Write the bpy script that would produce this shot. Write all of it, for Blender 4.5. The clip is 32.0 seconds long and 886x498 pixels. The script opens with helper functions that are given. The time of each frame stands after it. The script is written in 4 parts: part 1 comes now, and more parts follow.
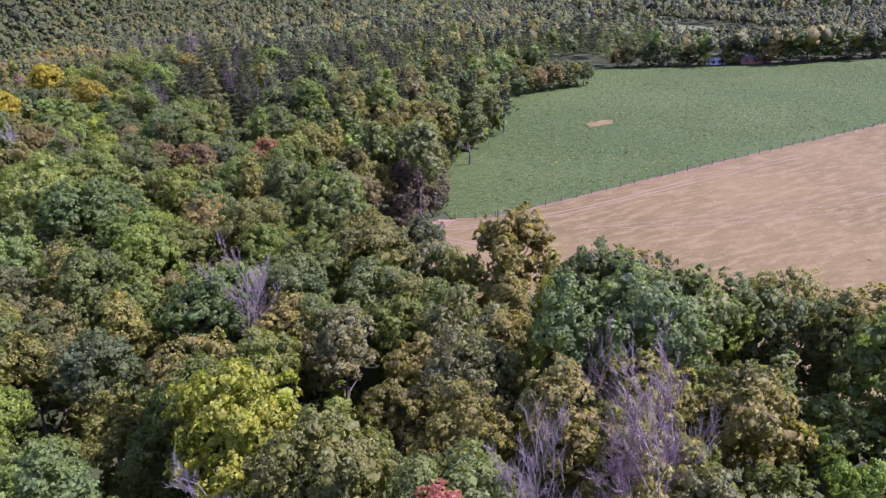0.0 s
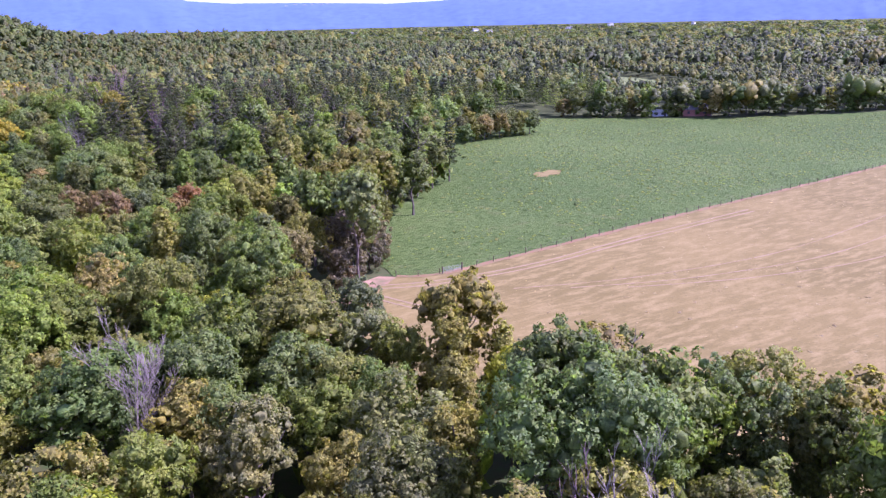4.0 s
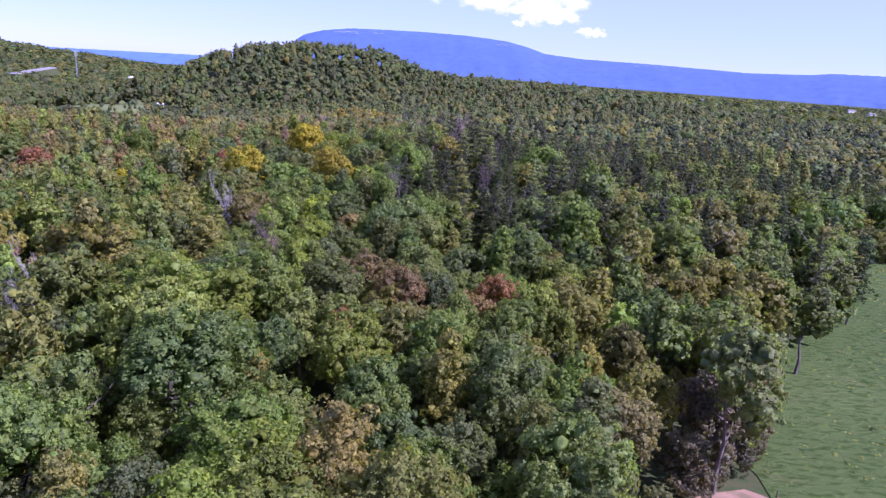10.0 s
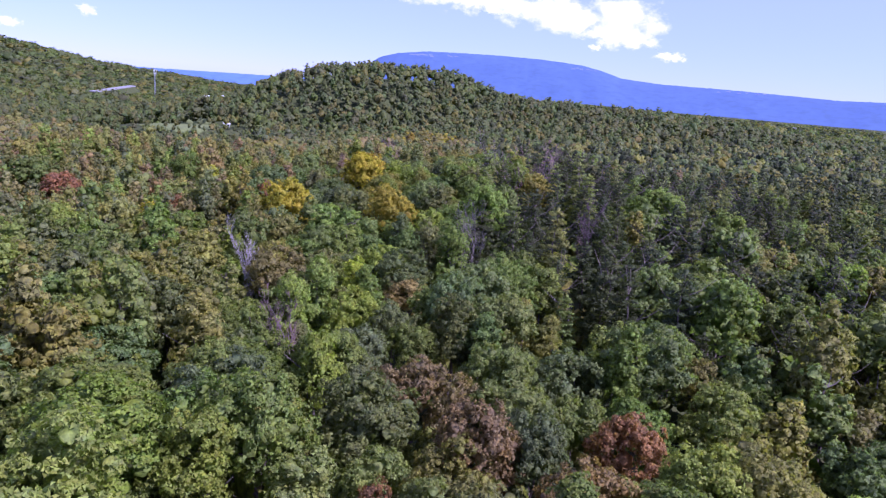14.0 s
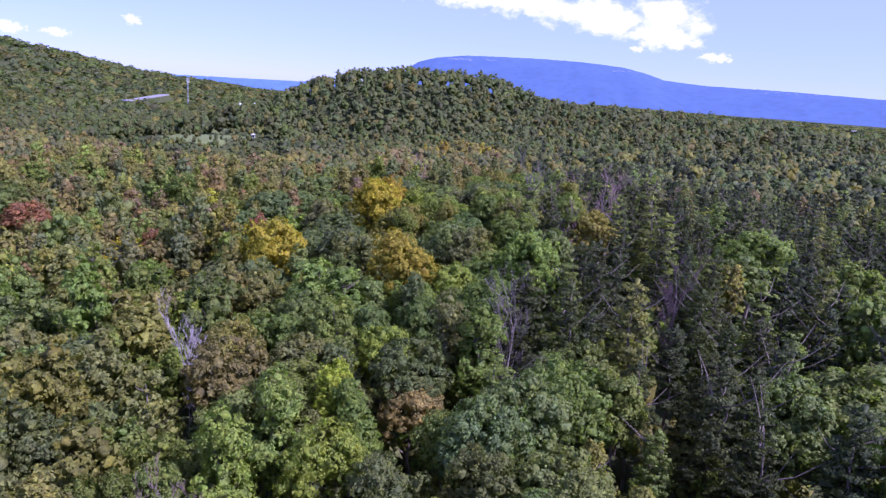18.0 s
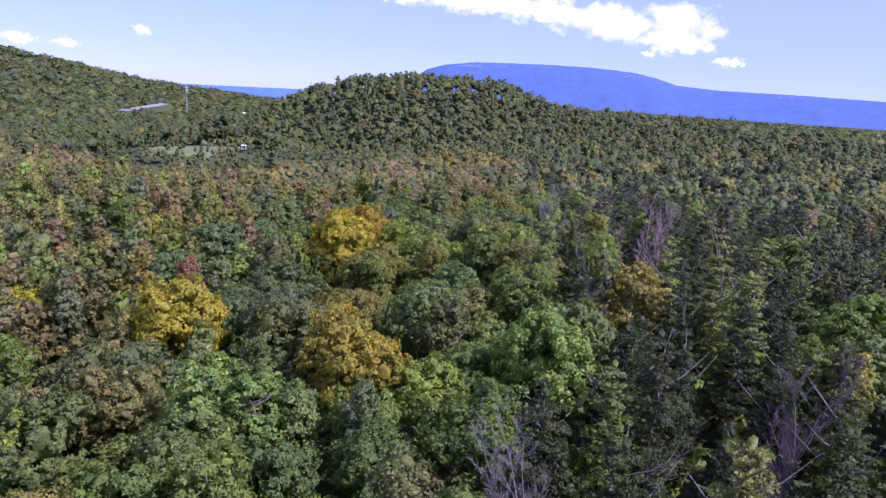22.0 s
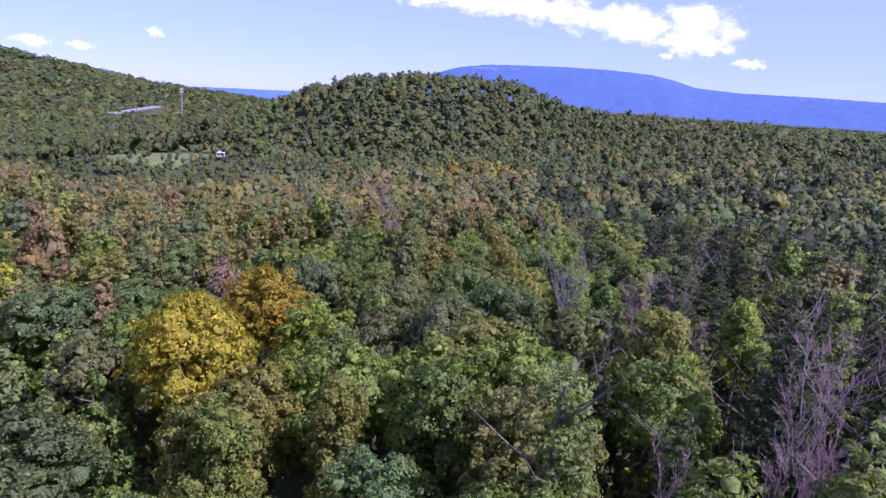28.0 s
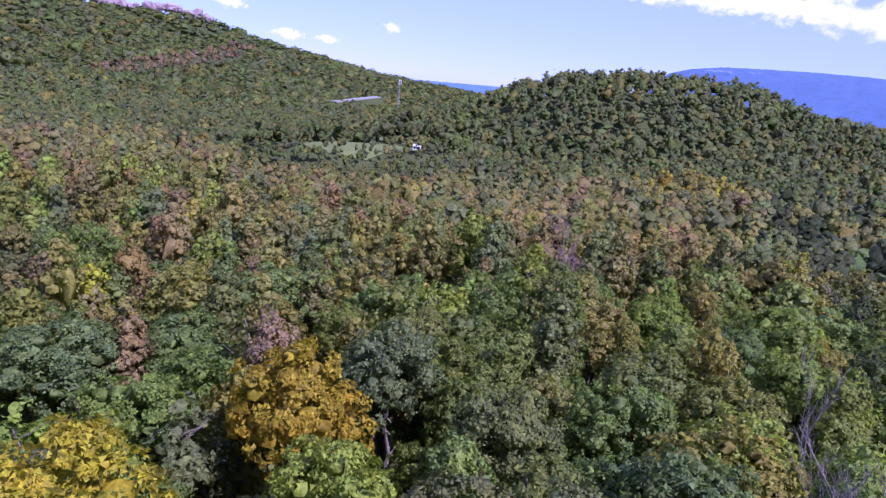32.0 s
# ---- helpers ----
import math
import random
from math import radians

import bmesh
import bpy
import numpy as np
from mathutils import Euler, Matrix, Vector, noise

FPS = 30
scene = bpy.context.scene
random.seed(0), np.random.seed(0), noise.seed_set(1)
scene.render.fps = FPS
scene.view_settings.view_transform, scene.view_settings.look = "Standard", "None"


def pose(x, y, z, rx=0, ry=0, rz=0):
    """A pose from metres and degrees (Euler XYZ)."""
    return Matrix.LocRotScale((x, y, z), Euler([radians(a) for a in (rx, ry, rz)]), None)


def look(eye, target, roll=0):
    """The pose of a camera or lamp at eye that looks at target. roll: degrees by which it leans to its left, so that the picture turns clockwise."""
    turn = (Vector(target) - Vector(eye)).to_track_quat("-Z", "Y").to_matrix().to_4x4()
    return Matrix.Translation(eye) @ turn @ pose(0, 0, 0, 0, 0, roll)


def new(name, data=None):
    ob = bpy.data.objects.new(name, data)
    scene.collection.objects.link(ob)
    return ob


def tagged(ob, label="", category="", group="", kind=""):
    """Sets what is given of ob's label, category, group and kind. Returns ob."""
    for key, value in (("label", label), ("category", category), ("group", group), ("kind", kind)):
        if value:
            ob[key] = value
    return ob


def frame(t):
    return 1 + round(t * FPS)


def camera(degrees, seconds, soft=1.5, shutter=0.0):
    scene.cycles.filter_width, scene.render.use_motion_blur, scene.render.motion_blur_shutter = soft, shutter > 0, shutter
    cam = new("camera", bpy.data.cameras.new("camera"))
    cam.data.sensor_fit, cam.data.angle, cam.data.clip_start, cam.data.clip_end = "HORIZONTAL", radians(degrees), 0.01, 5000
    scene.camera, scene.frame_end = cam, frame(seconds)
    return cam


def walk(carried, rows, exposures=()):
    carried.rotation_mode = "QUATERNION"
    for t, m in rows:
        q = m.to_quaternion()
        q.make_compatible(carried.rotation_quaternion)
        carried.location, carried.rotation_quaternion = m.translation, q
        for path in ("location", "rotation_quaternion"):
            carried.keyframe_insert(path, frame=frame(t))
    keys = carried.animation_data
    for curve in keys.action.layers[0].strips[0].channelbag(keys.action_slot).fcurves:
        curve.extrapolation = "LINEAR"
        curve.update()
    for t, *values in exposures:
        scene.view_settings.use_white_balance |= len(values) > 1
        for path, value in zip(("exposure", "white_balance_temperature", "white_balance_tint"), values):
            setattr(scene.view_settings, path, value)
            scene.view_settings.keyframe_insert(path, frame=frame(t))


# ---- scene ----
# World: z up, the drone flies along +y; the green pasture lies at z = 0.
from math import cos, sin, pi, tan

cam = camera(65.8, 32.0, soft=1.35)
PATH = [
    (0.0, pose(2.87, 1.39, 48.45, 67.75, 3.11, -23.40)), (0.5, pose(3.55, 2.61, 48.14, 67.95, 2.83, -26.34)), (1.0, pose(4.88, 4.16, 47.77, 68.42, 2.56, -28.67)),
    (1.5, pose(5.33, 5.94, 47.20, 69.05, 2.39, -29.06)), (2.0, pose(5.69, 6.32, 47.12, 69.42, 2.00, -28.77)), (2.5, pose(6.05, 7.12, 47.25, 70.03, 1.79, -28.58)),
    (3.0, pose(6.30, 7.72, 47.41, 70.26, 1.55, -28.25)), (3.5, pose(7.13, 9.45, 47.18, 70.79, 1.33, -27.80)), (5.5, pose(11.30, 19.65, 47.47, 72.84, 0.05, -24.96)),
    (6.0, pose(11.69, 23.99, 46.00, 73.02, -1.64, -12.72)), (6.5, pose(12.48, 27.18, 46.07, 73.19, -2.12, -6.91)), (7.0, pose(13.09, 30.53, 46.12, 73.59, -2.40, -7.75)),
    (7.5, pose(13.48, 34.02, 46.20, 73.92, -2.74, -7.56)), (8.0, pose(13.69, 37.65, 46.29, 74.11, -3.18, -4.52)), (8.5, pose(13.79, 41.45, 46.45, 74.32, -3.40, -2.98)),
    (9.0, pose(13.77, 45.51, 46.60, 74.57, -3.61, -1.92)), (9.5, pose(13.61, 49.78, 46.73, 74.71, -3.79, -1.05)), (10.0, pose(13.27, 54.27, 46.77, 75.01, -3.90, -0.21)),
    (10.5, pose(12.77, 58.85, 46.68, 75.24, -4.10, 0.60)), (11.0, pose(12.21, 63.48, 46.52, 75.49, -4.09, 1.27)), (11.5, pose(11.90, 68.22, 46.38, 75.65, -4.18, 2.10)),
    (12.0, pose(11.50, 73.16, 46.34, 75.87, -4.31, 2.94)), (12.5, pose(11.04, 78.10, 46.20, 76.01, -4.32, 3.60)), (13.0, pose(10.59, 83.24, 46.01, 76.21, -4.41, 4.34)),
    (13.5, pose(10.23, 88.29, 45.84, 76.32, -4.48, 5.00)), (14.0, pose(9.81, 93.61, 45.68, 76.40, -4.55, 5.72)), (14.5, pose(9.37, 98.51, 45.63, 76.41, -4.41, 6.25)),
    (16.5, pose(8.45, 116.56, 47.04, 76.35, -4.04, 8.00)), (17.0, pose(8.10, 121.10, 47.14, 76.38, -4.05, 8.37)), (17.5, pose(7.76, 125.59, 47.11, 76.43, -3.97, 8.62)),
    (18.0, pose(7.54, 130.25, 47.06, 76.50, -3.89, 8.88)), (18.5, pose(7.30, 134.79, 46.99, 76.55, -3.87, 9.07)), (19.0, pose(7.03, 139.47, 46.95, 76.62, -3.84, 9.22)),
    (19.5, pose(6.83, 144.04, 46.91, 76.65, -3.77, 9.36)), (20.0, pose(6.62, 148.85, 46.87, 76.70, -3.66, 9.46)), (20.5, pose(6.36, 153.47, 46.78, 76.75, -3.58, 9.51)),
    (21.0, pose(6.19, 158.40, 46.66, 76.82, -3.48, 9.61)), (21.5, pose(6.10, 163.00, 46.54, 76.90, -3.39, 9.67)), (22.0, pose(5.95, 167.78, 46.39, 77.02, -3.40, 9.72)),
    (22.5, pose(5.69, 172.64, 46.32, 77.04, -3.41, 9.79)), (23.0, pose(5.50, 177.52, 46.35, 77.10, -3.42, 9.90)), (23.5, pose(5.37, 182.21, 46.38, 77.10, -3.38, 10.04)),
    (24.0, pose(5.18, 187.12, 46.40, 77.14, -3.37, 10.08)), (24.5, pose(4.96, 191.92, 46.29, 77.14, -3.33, 10.18)), (25.0, pose(4.84, 196.85, 46.24, 77.12, -3.17, 10.31)),
    (25.5, pose(4.73, 201.44, 46.14, 77.12, -3.06, 10.38)), (27.5, pose(4.45, 218.08, 45.40, 77.18, -3.34, 10.90)), (28.0, pose(4.18, 222.71, 45.35, 77.18, -3.38, 10.96)),
    (28.5, pose(3.93, 227.41, 45.31, 77.13, -3.44, 11.08)), (29.0, pose(3.72, 232.32, 45.35, 77.14, -3.38, 11.25)), (29.5, pose(3.44, 236.95, 45.33, 77.08, -3.25, 11.28)),
    (30.0, pose(3.14, 241.62, 45.34, 77.03, -3.19, 11.37)), (30.5, pose(2.78, 246.06, 45.31, 77.01, -3.20, 11.45)), (31.0, pose(1.96, 250.51, 45.25, 76.83, -3.95, 15.20)),
    (31.5, pose(1.05, 255.07, 44.73, 75.73, -5.29, 28.20)), (32.0, pose(0.00, 260.00, 44.34, 75.69, -5.41, 28.94)),
]

# The clip's camera starts brighter and settles; its picture leans to blue and a little to magenta.
walk(cam, PATH, [(0.0, 1.36, 5220, 57), (0.7, 1.64, 5220, 57), (1.6, 1.80, 5220, 57), (5.0, 1.62, 5170, 56), (9.0, 1.24, 5070, 55), (14.0, 1.07, 5020, 54), (32.0, 0.98, 5020, 54)])

# ---- sky, sun ----
SUN_AZ, SUN_EL = 110.0, 47.0          # clockwise from +y, above the horizon
world = bpy.data.worlds.new("sky")
scene.world = world
world.use_nodes = True
wn = world.node_tree
sky = wn.nodes.new("ShaderNodeTexSky")
sky.sky_type, sky.sun_disc = "NISHITA", False
sky.sun_elevation, sky.sun_rotation = radians(SUN_EL), radians(SUN_AZ)
sky.altitude = 1200
sky.air_density, sky.dust_density, sky.ozone_density = 1.0, 0.0, 4.0
hue = wn.nodes.new("ShaderNodeMix")
hue.data_type, hue.blend_type, hue.inputs[0].default_value, hue.inputs[7].default_value = "RGBA", "MULTIPLY", 1.0, (0.74, 0.79, 1.08, 1)
haze = wn.nodes.new("ShaderNodeMix")          # summer haze evens out the blue
haze.data_type, haze.inputs[0].default_value, haze.inputs[7].default_value = "RGBA", 0.62, (3.9, 4.5, 6.0, 1)
wn.links.new(sky.outputs[0], hue.inputs[6])
wn.links.new(hue.outputs[2], haze.inputs[6])
wn.links.new(haze.outputs[2], wn.nodes["Background"].inputs[0])
wn.nodes["Background"].inputs[1].default_value = 0.082
sun = new("sun", bpy.data.lights.new("sun", "SUN"))
sun.data.energy, sun.data.angle, sun.data.color = 3.9, radians(0.6), (1.0, 0.95, 0.87)
_d = Vector((sin(radians(SUN_AZ)) * cos(radians(SUN_EL)), cos(radians(SUN_AZ)) * cos(radians(SUN_EL)), sin(radians(SUN_EL))))
sun.matrix_world = look((0, 0, 300), Vector((0, 0, 300)) - _d)


# ---- materials ----
def material(name, rough=0.8):
    m = bpy.data.materials.new(name)
    m.use_nodes = True
    nt = m.node_tree
    b = nt.nodes["Principled BSDF"]
    b.inputs["Roughness"].default_value = rough
    return m, nt, b


def node(nt, kind, **inputs):
    n = nt.nodes.new("ShaderNode" + kind)
    for k, v in inputs.items():
        n.inputs[k.replace("_", " ")].default_value = v
    return n


def mixed(nt, fac, a, b, blend="MIX"):
    """A colour mix; fac, a and b are sockets or values."""
    n = nt.nodes.new("ShaderNodeMix")
    n.data_type, n.blend_type = "RGBA", blend
    for i, v in ((0, fac), (6, a), (7, b)):
        if isinstance(v, bpy.types.NodeSocket):
            nt.links.new(v, n.inputs[i])
        else:
            n.inputs[i].default_value = v if i == 0 else (*v, 1)[:4]
    return n.outputs[2]


def spread(nt, value, lo, hi, a=0.0, b=1.0):
    n = nt.nodes.new("ShaderNodeMapRange")
    nt.links.new(value, n.inputs[0])
    for i, v in enumerate((a, b, lo, hi)):
        n.inputs[i + 1].default_value = v
    return n.outputs[0]


def noise_of(nt, scale, detail=3.0, coords="Object", rough=0.55, stretch=None):
    n = node(nt, "TexNoise", Scale=scale, Detail=detail, Roughness=rough)
    src = nt.nodes.new("ShaderNodeTexCoord").outputs[coords]
    if stretch:
        mp = nt.nodes.new("ShaderNodeMapping")
        mp.inputs["Scale"].default_value = stretch
        nt.links.new(src, mp.inputs[0])
        src = mp.outputs[0]
    nt.links.new(src, n.inputs["Vector"])
    return n.outputs[0]


def bump(nt, b, height, strength=0.4, distance=0.1):
    n = node(nt, "Bump", Strength=strength, Distance=distance)
    nt.links.new(height, n.inputs["Height"])
    nt.links.new(n.outputs[0], b.inputs["Normal"])


def leaf_material(name, source, low=0.74, high=1.26):
    """Leaves: the tree's own tint, varied leaf by leaf and over the crown, with light passing through."""
    m, nt, b = material(name, 0.6)
    b.inputs["Specular IOR Level"].default_value = 0.35
    if source == "object":
        tint = nt.nodes.new("ShaderNodeObjectInfo").outputs["Color"]
    else:
        at = nt.nodes.new("ShaderNodeAttribute")
        at.attribute_name = "tint"
        tint = at.outputs["Color"]
    isl = nt.nodes.new("ShaderNodeNewGeometry").outputs["Random Per Island"]
    hsv = node(nt, "HueSaturation")
    nt.links.new(spread(nt, isl, 0.49, 0.51), hsv.inputs["Hue"])
    nt.links.new(spread(nt, isl, low, high), hsv.inputs["Value"])
    nt.links.new(tint, hsv.inputs["Color"])
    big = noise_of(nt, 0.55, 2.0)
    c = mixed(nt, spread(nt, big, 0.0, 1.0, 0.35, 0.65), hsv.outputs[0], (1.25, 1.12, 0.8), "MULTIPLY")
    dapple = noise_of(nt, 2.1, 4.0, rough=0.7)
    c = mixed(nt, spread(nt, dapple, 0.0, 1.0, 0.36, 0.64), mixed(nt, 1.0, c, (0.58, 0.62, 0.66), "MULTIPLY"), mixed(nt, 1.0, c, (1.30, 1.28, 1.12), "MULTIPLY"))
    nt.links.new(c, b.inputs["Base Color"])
    bump(nt, b, dapple, 0.6, 0.3)
    tr = nt.nodes.new("ShaderNodeBsdfTranslucent")
    nt.links.new(mixed(nt, 1.0, c, (1.1, 1.25, 0.6), "MULTIPLY"), tr.inputs["Color"])
    mx = nt.nodes.new("ShaderNodeMixShader")
    mx.inputs[0].default_value = 0.5
    nt.links.new(b.outputs[0], mx.inputs[1])
    nt.links.new(tr.outputs[0], mx.inputs[2])
    nt.links.new(mx.outputs[0], nt.nodes["Material Output"].inputs[0])
    return m


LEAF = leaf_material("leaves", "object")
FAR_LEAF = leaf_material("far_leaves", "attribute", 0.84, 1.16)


def bark_material(name, dark, light):
    m, nt, b = material(name, 0.9)
    n = noise_of(nt, 3.0, 5.0, stretch=(1, 1, 0.25))
    nt.links.new(mixed(nt, spread(nt, n, 0, 1, 0.3, 0.7), dark, light), b.inputs["Base Color"])
    bump(nt, b, n, 0.6, 0.05)
    return m


BARK = bark_material("bark", (0.07, 0.05, 0.04), (0.2, 0.16, 0.13))
PALE_BARK = bark_material("pale_bark", (0.25, 0.215, 0.19), (0.43, 0.38, 0.345))
DEAD_BARK = bark_material("dead_bark", (0.15, 0.12, 0.10), (0.27, 0.222, 0.19))
PINK_BARK = bark_material("bare_twigs", (0.17, 0.105, 0.095), (0.28, 0.18, 0.165))


def soil_material(name, a, b_, c, s1, s2):
    m, nt, b = material(name, 0.95)
    b.inputs["Specular IOR Level"].default_value = 0.15
    n1, n2 = noise_of(nt, s1, 5.0), noise_of(nt, s2, 4.0)
    col = mixed(nt, spread(nt, n1, 0, 1, 0.35, 0.65), a, b_)
    col = mixed(nt, spread(nt, n2, 0, 1, 0.42, 0.68), col, c)
    nt.links.new(col, b.inputs["Base Color"])
    bump(nt, b, n2, 0.5, 0.08)
    return m


FLOOR = soil_material("forest_floor", (0.05, 0.055, 0.02), (0.075, 0.075, 0.03), (0.042, 0.066, 0.018), 0.05, 0.9)
SOIL = soil_material("bare_red_soil", (0.23, 0.135, 0.085), (0.30, 0.185, 0.12), (0.15, 0.125, 0.06), 0.25, 0.45)


def pasture_material():
    m, nt, b = material("pasture_grass", 0.9)
    b.inputs["Specular IOR Level"].default_value = 0.12
    n1, n2, n3 = noise_of(nt, 0.02, 4.0), noise_of(nt, 0.16, 5.0, rough=0.65), noise_of(nt, 0.75, 6.0, rough=0.7, stretch=(0.55, 1.5, 1))
    col = mixed(nt, spread(nt, n1, 0, 1, 0.4, 0.62), (0.072, 0.108, 0.025), (0.092, 0.130, 0.032))
    col = mixed(nt, spread(nt, n2, 0, 0.75, 0.56, 0.72), col, (0.118, 0.122, 0.044))
    col = mixed(nt, spread(nt, n3, 0, 0.85, 0.5, 0.62), col, (0.032, 0.064, 0.006))
    nt.links.new(col, b.inputs["Base Color"])
    bump(nt, b, n3, 1.0, 0.9)
    return m


def hay_material():
    m, nt, b = material("mown_hay_stubble", 0.95)
    b.inputs["Specular IOR Level"].default_value = 0.12
    n1, n2 = noise_of(nt, 0.03, 5.0), noise_of(nt, 0.35, 6.0, rough=0.7, stretch=(0.5, 1.6, 1))
    n3 = noise_of(nt, 2.2, 4.0)
    col = mixed(nt, spread(nt, n1, 0, 1, 0.38, 0.6), (0.132, 0.101, 0.034), (0.166, 0.125, 0.044))
    col = mixed(nt, spread(nt, n2, 0, 0.9, 0.46, 0.64), col, (0.220, 0.165, 0.066))
    col = mixed(nt, spread(nt, n3, 0, 0.5, 0.55, 0.75), col, (0.085, 0.072, 0.026))
    nt.links.new(col, b.inputs["Base Color"])
    bump(nt, b, n3, 0.5, 0.1)
    return m


def plain_material(name, col, rough=0.7, metal=0.0, vary=0.25, scale=1.5):
    m, nt, b = material(name, rough)
    b.inputs["Metallic"].default_value = metal
    n = noise_of(nt, scale, 5.0)
    dark = tuple(c * (1 - vary) for c in col)
    nt.links.new(mixed(nt, spread(nt, n, 0, 1, 0.3, 0.7), dark, col), b.inputs["Base Color"])
    return m


def haze_glow_material(name, near, far, glow):
    """Wooded mountainsides many kilometres off; the blue haze before them is painted in as emission."""
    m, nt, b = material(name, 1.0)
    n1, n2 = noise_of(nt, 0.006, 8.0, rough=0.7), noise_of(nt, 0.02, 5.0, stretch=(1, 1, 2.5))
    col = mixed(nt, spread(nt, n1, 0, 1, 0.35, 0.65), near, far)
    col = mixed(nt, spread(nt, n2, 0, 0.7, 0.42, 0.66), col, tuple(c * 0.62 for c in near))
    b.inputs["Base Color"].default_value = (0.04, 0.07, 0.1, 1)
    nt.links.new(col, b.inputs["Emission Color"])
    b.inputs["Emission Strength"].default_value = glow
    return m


PASTURE, HAY = pasture_material(), hay_material()
MEADOW = soil_material("pale_meadow", (0.12, 0.145, 0.045), (0.15, 0.17, 0.06), (0.10, 0.12, 0.04), 0.03, 0.3)
WOOD_POST = plain_material("weathered_post", (0.13, 0.092, 0.062), 0.9)
WHITE_PAINT = plain_material("white_paint", (0.78, 0.78, 0.76), 0.6, 0, 0.1)
STEEL = plain_material("galvanised_steel", (0.55, 0.56, 0.58), 0.45, 0.8)
RED_WALL = plain_material("red_brick_wall", (0.3, 0.13, 0.09), 0.9)
ROOF = plain_material("grey_roof", (0.16, 0.15, 0.15), 0.8)
CONCRETE = plain_material("pale_concrete", (0.26, 0.25, 0.245), 0.85)
ROCK = plain_material("cliff_rock", (0.34, 0.25, 0.26), 0.95, 0, 0.5, 0.05)
DULL_WHITE = plain_material("dull_white_paint", (0.5, 0.5, 0.5), 0.7, 0, 0.15)
GATE_STEEL = plain_material("dull_gate_steel", (0.3, 0.3, 0.31), 0.6, 0.2)
DULL_WIRE = plain_material("rusty_wire", (0.13, 0.10, 0.08), 0.85)
DARK = plain_material("dark_opening", (0.02, 0.02, 0.025), 0.4)


# ---- helpers ----
def part(name, data, mat, parent=None, label=""):
    """Link a bmesh or mesh as one object under a thing."""
    if isinstance(data, bmesh.types.BMesh):
        me = bpy.data.meshes.new(name)
        data.to_mesh(me)
        data.free()
    else:
        me = data
    if mat and not me.materials:
        me.materials.append(mat)
    ob = new(name, me)
    if parent:
        ob.parent = parent
    if label:
        ob["label"] = label
    return ob


def mesh_of(name, verts, faces, mat):
    me = bpy.data.meshes.new(name)
    me.from_pydata(verts, [], faces)
    me.materials.append(mat)
    return me


def raw_mesh(name, verts, loops, sizes, mat, tint=None, normals=None):
    """A mesh from flat arrays: quicker than from_pydata for big ones. tint: a colour a vertex."""
    me = bpy.data.meshes.new(name)
    me.vertices.add(len(verts))
    me.vertices.foreach_set("co", np.asarray(verts, np.float32).ravel())
    me.loops.add(len(loops))
    me.loops.foreach_set("vertex_index", np.asarray(loops, np.int32))
    me.polygons.add(len(sizes))
    sizes = np.asarray(sizes, np.int32)
    me.polygons.foreach_set("loop_start", np.concatenate([[0], np.cumsum(sizes)[:-1]]).astype(np.int32))
    me.polygons.foreach_set("loop_total", sizes)
    if tint is not None:
        at = me.attributes.new("tint", "FLOAT_COLOR", "POINT")
        at.data.foreach_set("color", np.c_[tint, np.ones(len(tint))].astype(np.float32).ravel())
    me.materials.append(mat)
    me.update(calc_edges=True)
    me.polygons.foreach_set("use_smooth", np.full(len(sizes), normals is not None))
    me.validate()
    if normals is not None:
        at = me.attributes.new("custom_normal", "FLOAT_VECTOR", "POINT")
        at.data.foreach_set("vector", np.asarray(normals, np.float32).ravel())
    return me


def box(bm, size, m=None):
    out = bmesh.ops.create_cube(bm, size=1.0, matrix=(m or Matrix()) @ Matrix.Diagonal((*size, 1)))
    return out["verts"]


def inside(poly, x, y):
    """Whether points lie in a polygon; x and y are arrays."""
    x, y = np.asarray(x, float), np.asarray(y, float)
    hit = np.zeros(x.shape, bool)
    for (ax, ay), (bx, by) in zip(poly, poly[1:] + poly[:1]):
        cross = ((ay > y) != (by > y)) & (x < (bx - ax) * (y - ay) / ((by - ay) or 1e-9) + ax)
        hit ^= cross
    return hit


def to_line(pts, x, y):
    """Distance to a polyline, and the value (third number) of its nearest place."""
    best, val = np.full(np.shape(x), 1e9), np.zeros(np.shape(x))
    for a, b in zip(pts[:-1], pts[1:]):
        dx, dy = b[0] - a[0], b[1] - a[1]
        s = np.clip(((x - a[0]) * dx + (y - a[1]) * dy) / (dx * dx + dy * dy), 0, 1)
        d = np.hypot(x - a[0] - s * dx, y - a[1] - s * dy)
        v = (a[2] + s * (b[2] - a[2])) if len(a) > 2 else s * 0
        val = np.where(d < best, v, val)
        best = np.minimum(d, best)
    return best, val


def polar(az, dist, z=0.0, eye=(4.0, 222.0)):
    return (eye[0] + dist * sin(radians(az)), eye[1] + dist * cos(radians(az)), z)


# ---- plan: fields, crests ----
PASTURE_EDGE = [(56, 129), (55.5, 124.2), (64.5, 120.9), (77, 122), (135, 127.2), (195, 131.4), (255, 136.5), (430, 152), (430, 178), (318, 212),
                (266, 233), (237, 254), (209, 275), (181, 287), (145, 279), (128, 241), (117, 220), (103, 190), (96, 180), (77, 161), (67, 156), (59, 140)]
HAY_EDGE = [(36, 112), (41, 119.3), (47, 124), (55.5, 124.2), (64.5, 120.9), (77, 122), (135, 127.2), (195, 131.4), (255, 136.5), (430, 152), (430, 20),
            (430, -60), (84, -20), (72, 10), (67, 34), (67, 47), (60, 60), (50, 70), (41, 80), (36, 94), (33, 105)]
